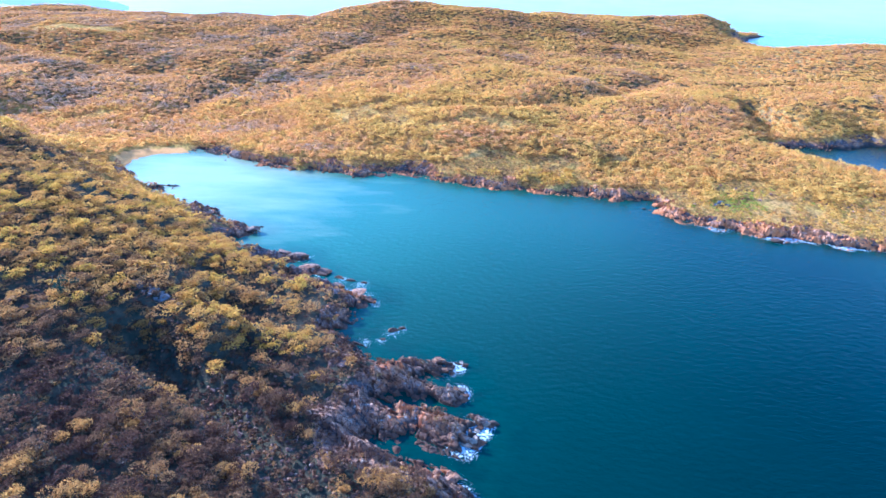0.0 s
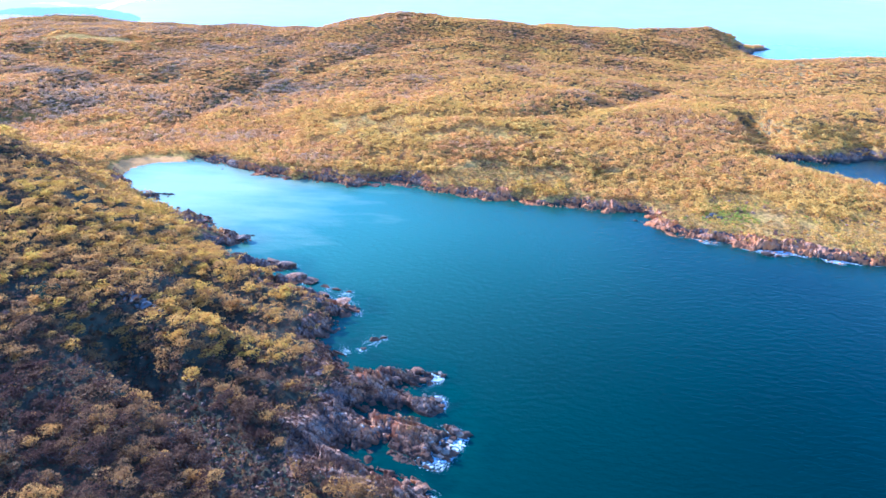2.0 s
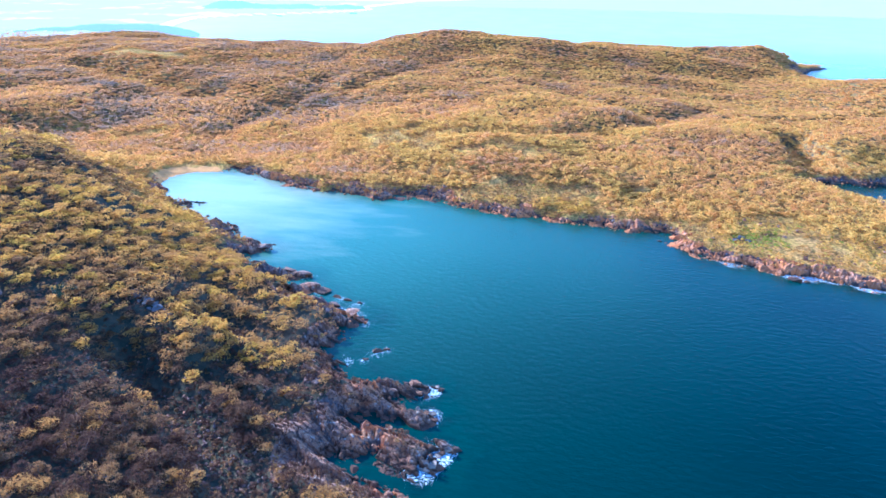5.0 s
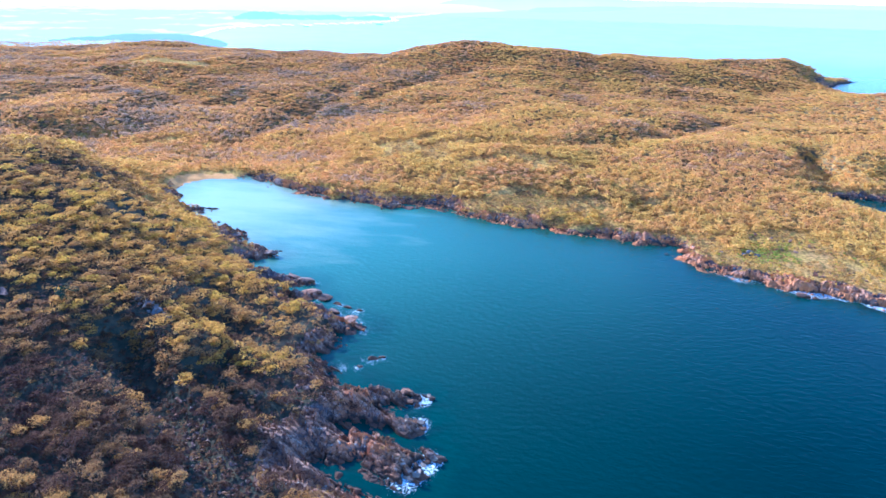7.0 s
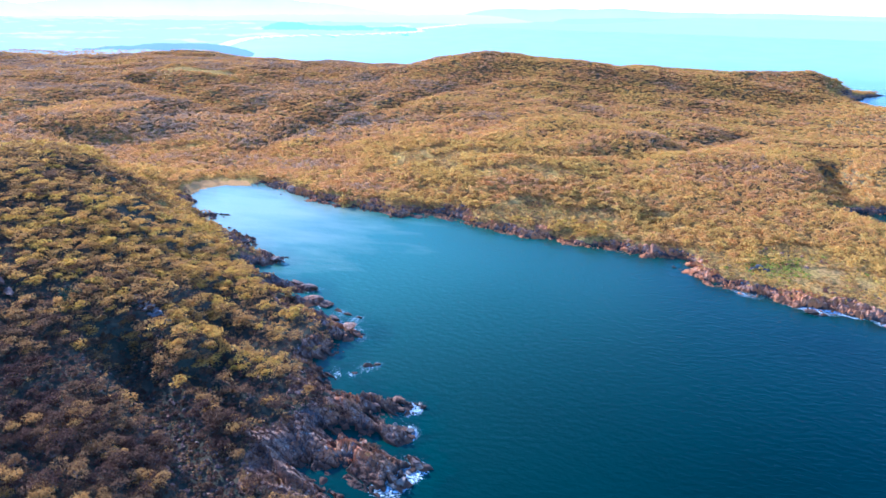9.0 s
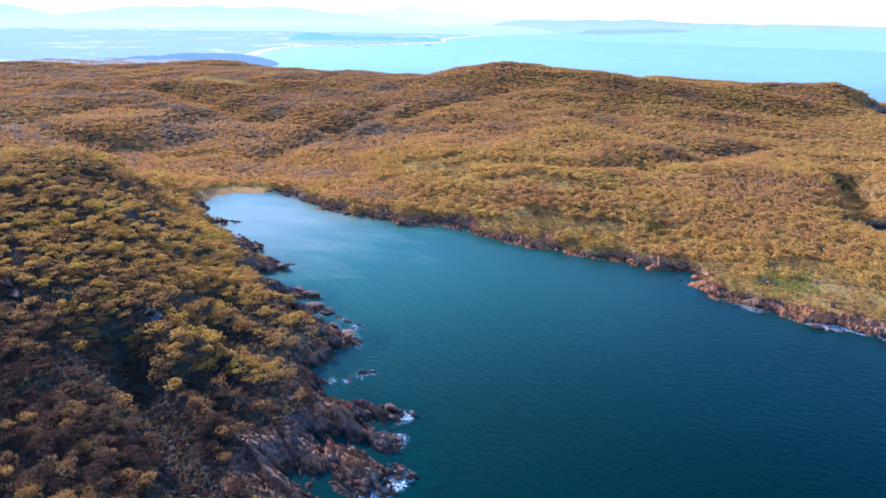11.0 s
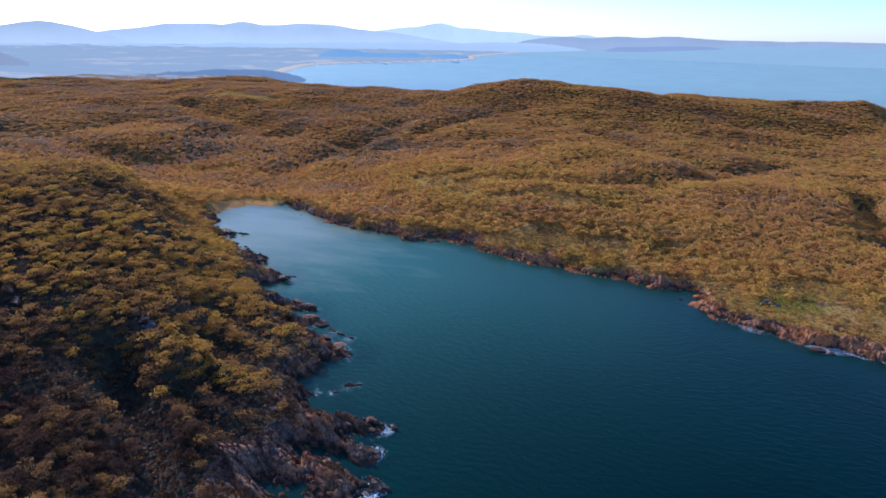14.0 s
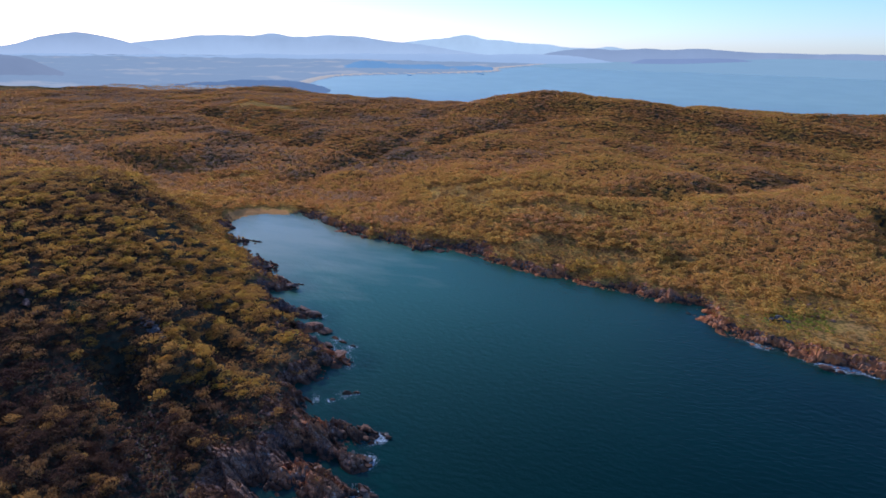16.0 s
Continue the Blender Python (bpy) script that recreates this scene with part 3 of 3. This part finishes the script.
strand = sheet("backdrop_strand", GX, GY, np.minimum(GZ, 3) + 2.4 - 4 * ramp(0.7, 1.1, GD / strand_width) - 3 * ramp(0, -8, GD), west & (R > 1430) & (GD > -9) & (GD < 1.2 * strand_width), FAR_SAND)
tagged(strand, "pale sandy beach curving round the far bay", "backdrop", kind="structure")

# ---- woods ----


def leaf_crown(n, rng, size, lumps=7, flat=0.75, loose=0.5, lift=0.25, broad=0.9):
    """Corners of n single leaves and twig tufts on a crown of rounded lumps, its foot at z 0, about 1 wide."""
    centre = rng.normal(0, 1, (lumps, 3)) * (0.21, 0.21, 0.12) + (0, 0, 0.52)
    radius = rng.uniform(0.15, 0.27, lumps)
    which = rng.randint(0, lumps, n)
    out = rng.normal(0, 1, (n, 3))
    out[:, 2] = np.abs(out[:, 2]) * 0.9 - 0.25
    out /= np.linalg.norm(out, axis=1)[:, None]
    p = centre[which] + out * (radius[which] * rng.uniform(0.7, 1.08, n))[:, None] * (1, 1, flat)
    along = out + rng.normal(0, loose, (n, 3)) + (0, 0, lift)
    along /= np.linalg.norm(along, axis=1)[:, None]
    side = np.cross(along, rng.normal(0, 1, (n, 3)))
    side /= np.linalg.norm(side, axis=1)[:, None]
    if broad >= 0.8:
        along, side = side, np.cross(along, side)
    s = (size * rng.uniform(0.6, 1.3, n))[:, None]
    return np.stack([p - side * s * broad, p + side * s * broad, p + along * s * 1.9], 1).reshape(-1, 3)


def plant(x, y, z, width, height, tint, kinds, name, label, rng, mat=WOOD_LEAVES):
    """One wood of many crowns, each turned, stretched and tinted for itself."""
    corners, tints = [], []
    pick = rng.randint(0, len(kinds), len(x))
    for k, kind in enumerate(kinds):
        m = pick == k
        if not m.any():
            continue
        a = rng.uniform(0, 6.28, m.sum())[:, None]
        c, s = np.cos(a), np.sin(a)
        w, h = width[m][:, None], height[m][:, None]
        vx = x[m][:, None] + w * (c * kind[:, 0] - s * kind[:, 1])
        vy = y[m][:, None] + w * (s * kind[:, 0] + c * kind[:, 1])
        vz = z[m][:, None] + h * kind[:, 2]
        corners.append(np.stack([vx, vy, vz], -1).reshape(-1, 3))
        tints.append(np.repeat(tint[m], len(kind)))
    v = np.concatenate(corners)
    ob = link_mesh(name, v, np.arange(len(v)).reshape(-1, 3), mat, {"tint": np.concatenate(tints)})
    return tagged(ob, label, "woodland", kind="stuff")


def scatter(x0, x1, y0, y1, step, rng):
    x, y = np.meshgrid(np.arange(x0, x1, step), np.arange(y0, y1, step))
    x, y = x.ravel() + rng.uniform(-0.48, 0.48, x.size) * step, y.ravel() + rng.uniform(-0.48, 0.48, x.size) * step
    a, r = np.degrees(np.arctan2(x - HUB[0], y - HUB[1])), np.hypot(x - HUB[0], y - HUB[1])
    seen = (a > -62) & (a < 41) & (r > 70)
    x, y = x[seen], y[seen]
    return x, y, inland(x, y)


FRESH = [(240, 428, 20), (-40, 117, 4), (-66, 122, 4), (-80, 131, 5), (-116, 152, 5), (-50, 152, 6), (-75, 160, 6), (165, 285, 30)]


def hue(x, y, rng, spread=0.13):
    """Where the wood is russet (0), ochre (0.5) or yellow-green (0.8); lowered on the near slope for its shade too."""
    # Far to the west a lower tint picks the greyer, hazed stops.
    base = 0.36 + 0.16 * wobble(x, y, 45, 3) + 0.12 * wobble(x, y, 14, 4) + 0.17 * ramp(118, 165, y) + 0.07 * ramp(240, 330, y) - 0.17 * ramp(0, -220, x) * ramp(330, 400, y) - 0.32 * ramp(158, 98, y)
    base = base + np.where(rng.rand(x.size) < 0.07, 0.28, 0.0)
    fresh = sum(0.26 * np.exp(-((x - p) ** 2 + (y - q) ** 2) / (2.0 * r * r)) for p, q, r in FRESH)
    return np.clip(base + rng.normal(0, spread, x.size) + 0.25 * meadow(x, y) + fresh, 0.02, 0.8)


rng = np.random.RandomState(7)
CLEARINGS = [(-88, 158, 5), (-124, 143, 7), (122, 281, 6)]


def tall_limit(x, y):
    """How far from the shore the trees begin; they keep off the beach and the bare outcrops."""
    bare = sum(np.where(np.hypot(x - p, y - q) < r, 500, 0) for p, q, r in CLEARINGS)
    return rocky_width(x, y) + 2 + 10 * ramp(60, 120, x) * ramp(340, 290, y) + 6 * ramp(28, 22, np.hypot(x + 178, y - 349)) + bare


NEAR_KINDS = [leaf_crown(310, rng, 0.046, 8, 0.8, 0.45, 0.3, 0.7) for _ in range(7)]
MID_KINDS = [leaf_crown(60, rng, 0.095, 7, 0.8, 0.5, 0.4, 0.85) for _ in range(8)]
FAR_KINDS = [leaf_crown(17, rng, 0.19, 5, 0.6, 0.25, 0.6) for _ in range(10)]
SCRUB_KINDS = [leaf_crown(22, rng, 0.14, 4, 0.75, 0.4, 0.5) for _ in range(8)]

bx, by, bd = scatter(-330, 60, 60, 330, 3.5, rng)
bare = wobble(bx, by, 13, 6) + 0.5 * wobble(bx, by, 5, 5)
keep = (bd > tall_limit(bx, by)) & (bare > -0.72) & (gully(bx, by) < 8.4) & (meadow(bx, by) < 0.6)
bx, by, bd, bz = bx[keep], by[keep], bd[keep], rise(bx[keep], by[keep], bd[keep])
bw = rng.uniform(0, 1, bx.size) ** 1.5 * 2.8 + 4.0
single = (bx > -112) & (by < 152)
order = np.argsort(np.hypot(bx - HUB[0], by - HUB[1]) + 1e6 * ~single)[:300]
is_single = np.zeros(bx.size, bool)
is_single[order] = single[order]
m = ~is_single
close = m & (by < 235)
plant(bx[close], by[close], bz[close], bw[close], bw[close] * 0.62, hue(bx[close], by[close], rng), NEAR_KINDS, "woodland", "dense low oak wood with russet and ochre spring crowns", rng)
rest = m & (by >= 235)
plant(bx[rest], by[rest], bz[rest], bw[rest], bw[rest] * 0.6, hue(bx[rest], by[rest], rng), MID_KINDS, "woodland", "brown and ochre oak wood on the slope above the bay", rng)

px, py, pd = scatter(-420, 330, 290, 520, 3.9, rng)
keep = (pd > tall_limit(px, py)) & (meadow(px, py) * 1.0 + 0.6 * wobble(px, py, 16, 2) < 0.85) & ~((px < 60) & (px > -330) & (py < 330))
px, py, pd = px[keep], py[keep], pd[keep]
pw = rng.uniform(3.9, 6.2, px.size)
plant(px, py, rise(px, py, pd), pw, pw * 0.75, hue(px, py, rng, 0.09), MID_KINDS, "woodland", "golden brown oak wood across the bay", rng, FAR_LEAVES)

hills = [scatter(-1000, 480, 520, 1130, 4.9, rng), scatter(-1000, -420, 230, 520, 6.5, rng), scatter(-700, -330, 60, 290, 7.0, rng), scatter(-1000, -560, 1130, 1262, 8.0, rng)]
fx, fy, fd = (np.concatenate([h[k] for h in hills]) for k in range(3))
keep = (fd > 8) & (meadow(fx, fy) < 0.5)
fx, fy, fd = fx[keep], fy[keep], fd[keep]
fw = rng.uniform(5.8, 8.0, fx.size)
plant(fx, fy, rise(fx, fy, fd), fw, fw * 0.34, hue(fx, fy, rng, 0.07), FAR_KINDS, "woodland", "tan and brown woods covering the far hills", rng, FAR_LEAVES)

# scrub between the woods and the rock
sx, sy, sd = scatter(-280, 280, 85, 460, 2.2, rng)
limit = rocky_width(sx, sy)
green = (meadow(sx, sy) > 0.25) | ((sd > limit - 5) & (sd < tall_limit(sx, sy) + 4))
green |= (sx < -15) & (sy < 215) & (sd > limit)
keep = green & (sd > 2) & (sd > limit - 4) & (np.hypot(sx + 178, sy - 349) > 25) & (wobble(sx, sy, 7, 1) + 0.4 * wobble(sx, sy, 19, 7) > np.where(sy < 215, -0.85, -0.5))
sx, sy, sd = sx[keep], sy[keep], sd[keep]
sw = rng.uniform(1.3, 3.2, sx.size)
plant(sx, sy, rise(sx, sy, sd) + 0.1, sw, sw * 0.7, np.clip(0.34 - 0.2 * ramp(200, 140, sy) + 0.6 * np.exp(-((sx - 132) ** 2 + (sy - 290) ** 2) / (2 * 11.0 ** 2)) + 0.18 * np.exp(-((sx - 175) ** 2 + (sy - 278) ** 2) / (2 * 40.0 ** 2)) + 0.1 * ramp(180, 260, sy) + 0.12 * wobble(sx, sy, 12, 5) + rng.normal(0, 0.13, sx.size), 0.05, 0.95), SCRUB_KINDS, "scrub", "yellow-green scrub above the rocky shore", rng)


# ---- single oaks on the slope nearest to the flight ----


def oak(kind, k):
    """A low oak: a forked, tapered trunk with limbs, and a crown of small leaf tufts in rounded lumps."""
    tree = new("oak_tree")
    bm = bmesh.new()

    def limb(a, b, r0, r1):
        axis = (b - a).normalized()
        side = axis.orthogonal().normalized()
        other = axis.cross(side)
        ends = []
        for at, r in ((a, r0), (b, r1)):
            ends.append([bm.verts.new(at + r * (math.cos(q) * side + math.sin(q) * other)) for q in (0, 1.26, 2.51, 3.77, 5.03)])
        for i in range(5):
            bm.faces.new((ends[0][i], ends[0][(i + 1) % 5], ends[1][(i + 1) % 5], ends[1][i]))
        bm.faces.new(ends[1])

    dice = random.Random(k)
    fork = Vector((dice.uniform(-0.04, 0.04), dice.uniform(-0.04, 0.04), 0.22))
    limb(Vector((0, 0, -0.08)), fork, 0.035, 0.024)
    for i in range(6):
        q = i * 1.05 + dice.uniform(-0.3, 0.3)
        elbow = fork + Vector((0.14 * math.cos(q), 0.14 * math.sin(q), dice.uniform(0.08, 0.18)))
        limb(fork, elbow, 0.017, 0.011)
        for _ in range(2):
            tip = elbow + Vector((0.14 * math.cos(q) + dice.uniform(-0.1, 0.1), 0.14 * math.sin(q) + dice.uniform(-0.1, 0.1), dice.uniform(0.08, 0.22)))
            limb(elbow, tip, 0.010, 0.004)
    me = bpy.data.meshes.new("trunk")
    bm.to_mesh(me)
    bm.free()
    me.materials.append(BARK)
    new("trunk", me).parent = tree
    link_mesh("crown", kind, np.arange(len(kind)).reshape(-1, 3), TREE_LEAVES, parent=tree)
    return tagged(tree, "low oak with a russet and ochre crown of young leaves", "tree", "oaks on the near slope")


SINGLE_KINDS = [leaf_crown(1000, rng, 0.030, 9, 0.8, 0.45, 0.3, 0.6) for _ in range(8)]
homes = []
stock = [oak(kind, k) for k, kind in enumerate(SINGLE_KINDS)]
for i, j in enumerate(np.flatnonzero(is_single)):
    w = float(bw[j])
    m = Matrix.LocRotScale((float(bx[j]), float(by[j]), float(bz[j])), Euler((0, 0, rng.uniform(0, 6.28))), (w, w, 0.85 * w))
    if i < len(stock):
        homes.append(m)
    else:
        copy_thing(stock[i % len(stock)], m)
for tree, m in zip(stock, homes):
    tree.matrix_basis = m

# ---- stones ----


def stone_mesh(name, k, fine=2):
    """A joint-bounded block: a ball cut flat by random planes."""
    dice = random.Random(100 + k)
    bm = bmesh.new()
    bmesh.ops.create_icosphere(bm, subdivisions=fine, radius=1.0)
    planes = [(Vector((dice.gauss(0, 1), dice.gauss(0, 1), dice.gauss(0, 0.8))).normalized(), dice.uniform(0.38, 0.68)) for _ in range(15)]
    for v in bm.verts:
        for n, far in planes:
            over = v.co.dot(n) - far
            if over > 0:
                v.co -= over * n
        v.co += (0.035 if fine < 3 else 0.06) * noise.noise_vector(v.co * 2.5 + Vector((k, 0, 0)))
        v.co += (0.0 if fine < 3 else 0.05) * noise.noise_vector(v.co * 8 + Vector((0, k, 0)))
    me = bpy.data.meshes.new(name)
    bm.to_mesh(me)
    bm.free()
    me.materials.append(GRANITE)
    return me


BLOCKS = [stone_mesh("granite_block", k) for k in range(9)]
BIG_BLOCKS = [stone_mesh("boulder", 20 + k, 3) for k in range(6)]


def height_at(x, y):
    x, y = np.array([float(x)]), np.array([float(y)])
    d = inland(x, y)
    return float((rise(x, y, d) + ramp(-3, 3, d) * stones(x, y) * ramp(3, -3, d - rocky_width(x, y)))[0])


def boulder(x, y, size, stretch, turn, label, lift=0.2, group="boulders along the shore", rock=None):
    ob = new("boulder", random.choice(BIG_BLOCKS))
    z = max(height_at(x, y), -0.25 * size) + lift * size
    ob.matrix_basis = Matrix.LocRotScale((x, y, z), Euler((random.uniform(-0.2, 0.2), random.uniform(-0.2, 0.2), radians(turn))), (size * stretch, size, size * 0.62))
    if rock:
        ob.material_slots[0].link, ob.material_slots[0].material = "OBJECT", rock
    return tagged(ob, label, "rock", group)


# rocks that stand out of the water by themselves
for x, y, size, stretch, turn in [(-43, 206, 1.5, 2.2, -15), (-38, 204, 1.2, 2.0, -10), (-33, 202.5, 1.0, 1.5, 0), (-52, 326, 2.6, 2.6, 5), (-44, 325, 3.0, 2.2, 0),
                                  (-38, 326, 2.0, 1.6, 0), (88, 286, 1.2, 2.0, -20), (91, 284.5, 0.9, 1.5, 0), (136, 251, 2.0, 1.8, -20), (140, 250.4, 1.4, 1.8, -10),
                                  (-132, 281, 1.6, 1.6, 0), (-135, 345, 1.0, 1.4, 0), (-19, 171, 1.8, 1.7, 20), (-21.5, 166, 1.2, 1.3, 0), (-16, 172.5, 1.0, 1.6, 10),
                                  (0, 152.5, 1.8, 1.8, -15), (-4, 154.2, 1.7, 2.4, -10), (4.5, 139.5, 1.9, 1.4, 0), (12, 128.5, 1.3, 1.5, 0), (8.5, 121, 1.6, 1.3, 30),
                                  (-88, 246.5, 1.6, 1.5, 0), (-75, 333, 1.0, 1.5, 0)]:
    boulder(x, y, size, stretch, turn, "dark wet granite rock standing in the surf", 0.1, "rocks in the surf")

for x, y, size, stretch, turn in [(-46, 105, 1.9, 1.3, 30), (-48.5, 106.5, 1.5, 1.2, 0), (-44.5, 103, 1.3, 1.4, 60), (-2, 110, 1.7, 1.2, 0), (2, 107, 1.9, 1.3, 20), (-6, 113, 1.5, 1.2, 50),
                                  (-12, 117.5, 1.4, 1.3, 0), (-37, 121, 1.4, 1.2, 10), (-52, 110, 1.4, 1.3, 80), (-22, 141, 2.2, 1.5, -20), (-17, 143.5, 1.9, 1.4, 0), (-30, 144, 1.8, 1.2, 10)]:
    boulder(x, y, size, stretch, turn, "large pale pink granite boulder on broken rock", 0.25)

for x, y, size, stretch, turn in [(-95, 163.6, 1.6, 1.5, -10), (-93, 162, 2.1, 1.2, 40), (-90.5, 161.8, 1.7, 1.6, -50), (-88.5, 160, 2.2, 1.3, -20), (-86, 159.6, 1.5, 1.4, 70),
                                  (-84.5, 158, 2.0, 1.4, -25), (-82, 157.6, 1.4, 1.3, 10), (-80, 156.4, 1.6, 1.4, -60), (-91, 159.5, 1.0, 1.3, 0), (-86.5, 157.3, 1.1, 1.3, 30),
                                  (120, 284, 2.2, 1.4, 0), (123, 285, 2.6, 1.3, 20), (126.5, 284, 1.8, 1.5, 10)]:
    boulder(x, y, size, stretch, turn, "grey weathered outcrop rock among low growth", 0.2, "outcrops in the scrub", GREY_ROCK)

for x, y, size, stretch, turn in [(-50, 209.5, 2.6, 2.4, -12), (-55, 211.5, 3.0, 2.0, -8), (-62, 222, 2.8, 2.2, -10), (-68, 224.5, 3.0, 2.0, 0), (-89, 245, 3.0, 2.0, -15),
                                  (-96, 249, 2.8, 2.2, -20), (-29, 189.5, 2.4, 2.2, -25), (-33.5, 192.5, 2.6, 1.8, -10), (-43, 199, 2.6, 2.4, -20), (-70, 216.5, 2.4, 2.2, 0), (-113, 262, 2.4, 1.8, -30), (-148, 292, 2.4, 2.0, -10)]:
    boulder(x, y, size, stretch, turn, "flat pinkish granite platform at the water's edge", 0.12, "platforms on the inner shore")

for x, y, size, stretch, turn in [(-137, 151, 2.0, 2.4, -25), (-131, 148, 1.8, 2.6, -25), (-125, 145, 2.2, 2.6, -25), (-118.5, 143, 1.7, 2.4, -20), (-113, 140.5, 1.5, 2.2, -25)]:
    boulder(x, y, size, stretch, turn, "pale streaked granite ledge on the wooded slope", 0.2, "ledges on the slope")

for x, y, long in [(-648, 2417, 24), (-825, 2142, 17)]:
    islet = new("islet", BIG_BLOCKS[2])
    islet.matrix_basis = Matrix.LocRotScale((x, y, 0.6), Euler((0, 0, radians(-20))), (long, 0.4 * long, 0.16 * long))
    # Takes the spit's glowing haze colour.
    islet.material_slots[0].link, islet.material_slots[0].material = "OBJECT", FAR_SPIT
    tagged(islet, "small low dark islet out in the far bay", "islet", "islets in the bay")

kind = leaf_crown(900, rng, 0.03, 8)
juniper = new("juniper_bush")
link_mesh("crown", kind, np.arange(len(kind)).reshape(-1, 3), DARK_GREEN, parent=juniper)
juniper.matrix_basis = Matrix.LocRotScale((-107.0, 149.0, height_at(-107, 149) + 1.2), Euler((0, 0, 0)), (5.4, 5.4, 6.2))
tagged(juniper, "dark evergreen bush among the brown oaks", "bush")

PALE_ROCK = make_plain("bleached_granite", (0.30, 0.21, 0.135), 0.9, 0.9, 0.3)
for x, y, spread_x, spread_y, count in [(-1, 153.2, 5.5, 1.3, 9), (-5, 150.5, 4, 1.2, 5), (1.5, 140.6, 2.6, 1.8, 7), (4.5, 122.5, 4.5, 3.2, 12), (10, 127.4, 2.0, 1.0, 4),
                                        (-4, 131, 4, 1.2, 5), (1, 109, 3, 1.6, 5)]:
    for _ in range(count):
        boulder(x + random.uniform(-1, 1) * spread_x, y + random.uniform(-1, 1) * spread_y, random.uniform(0.6, 1.35), random.uniform(1.1, 1.9), random.uniform(-50, 30),
                "pale sun-bleached granite block at the tip of a rock finger", 0.35, "blocks on the finger tips", PALE_ROCK if random.random() < 0.35 else None)

# loose blocks: those nearest to the flight one by one, the rest as rubble
lx, ly, ld = scatter(-64, 14, 88, 176, 1.15, rng)
keep = (ld > 0.5) & (ld < rocky_width(lx, ly) + 1) & (rng.rand(lx.size) < 0.22)
scree = (gully(lx, ly) > 5.0) & (ly < 132) & (ld > 10)
keep |= scree & (rng.rand(lx.size) < 0.5)
lx, ly, ld = lx[keep], ly[keep], ld[keep]
lz = rise(lx, ly, ld) + ramp(-3, 3, ld) * stones(lx, ly) * ramp(3, -3, ld - rocky_width(lx, ly))
ls = rng.uniform(0.35, 1.0, lx.size) ** 1.8 * 1.0
first = bpy.data.objects["rock_shore"]
nearest = np.argsort(np.hypot(lx - 10, ly - 95))
for j in nearest[:300]:
    ob = new("granite_block", BLOCKS[rng.randint(0, 9)])
    ob.parent = first
    ob.matrix_basis = Matrix.LocRotScale((float(lx[j]), float(ly[j]), float(lz[j] + 0.15 * ls[j])), Euler(rng.uniform(-0.4, 0.4, 3) + (0, 0, rng.uniform(0, 6))), (float(ls[j] * 1.3), float(ls[j]), float(ls[j] * 0.75)))


def rubble(name, x, y, z, size, label, rock=GRANITE):
    verts, faces, at = [], [], 0
    shapes = [(np.array([v.co for v in me.vertices]), np.array([p.vertices for p in me.polygons])) for me in BLOCKS]
    for px, py, pz, s in zip(x, y, z, size):
        v, f = shapes[rng.randint(0, 9)]
        a = rng.uniform(0, 6.28)
        c, q = math.cos(a), math.sin(a)
        w = v * (1.3 * s, s, 0.75 * s)
        verts.append(np.stack([px + c * w[:, 0] - q * w[:, 1], py + q * w[:, 0] + c * w[:, 1], pz + 0.15 * s + w[:, 2]], 1))
        faces.append(f + at)
        at += len(v)
    return tagged(link_mesh(name, np.concatenate(verts), np.concatenate(faces), rock), label, "rocks", kind="stuff")


others = nearest[300:]
rubble("rubble", lx[others], ly[others], lz[others], ls[others], "broken granite blocks strewn over the rock fingers")
kx, ky, kd = scatter(-200, 240, 176, 420, 1.9, rng)
keep = (kd > -1.2) & (kd < 7) & (rng.rand(kx.size) < 0.5) & ~((kx < -160) & (ky > 335))
kx, ky, kd = kx[keep], ky[keep], kd[keep]
rubble("rubble", kx, ky, np.maximum(rise(kx, ky, kd) + 0.2, -0.3), rng.uniform(0.5, 1.0, kx.size) ** 2 * 0.95, "reddish boulders and ledges along the water's edge", RUST_GRANITE)

ox, oy, od = scatter(112, 235, 252, 312, 3.2, rng)
keep = (od > 8) & (wobble(ox, oy, 15, 3) > 0.1) & (rng.rand(ox.size) < 0.6)
ox, oy, od = ox[keep], oy[keep], od[keep]
rubble("rubble", ox, oy, rise(ox, oy, od), rng.uniform(0.4, 1.0, ox.size) ** 2 * 1.5, "grey rocks scattered over the green turf")

gx, gy, gd = scatter(-125, -25, 92, 160, 1.6, rng)
bare = wobble(gx, gy, 13, 6) + 0.5 * wobble(gx, gy, 5, 5)
keep = (gd > rocky_width(gx, gy)) & ((gully(gx, gy) > 5.2) | (bare < -0.6)) & (rng.rand(gx.size) < 0.55)
gx, gy, gd = gx[keep], gy[keep], gd[keep]
rubble("rubble", gx, gy, rise(gx, gy, gd), rng.uniform(0.3, 1.0, gx.size) ** 2 * 0.9, "grey stones in the shaded gullies between the oaks")
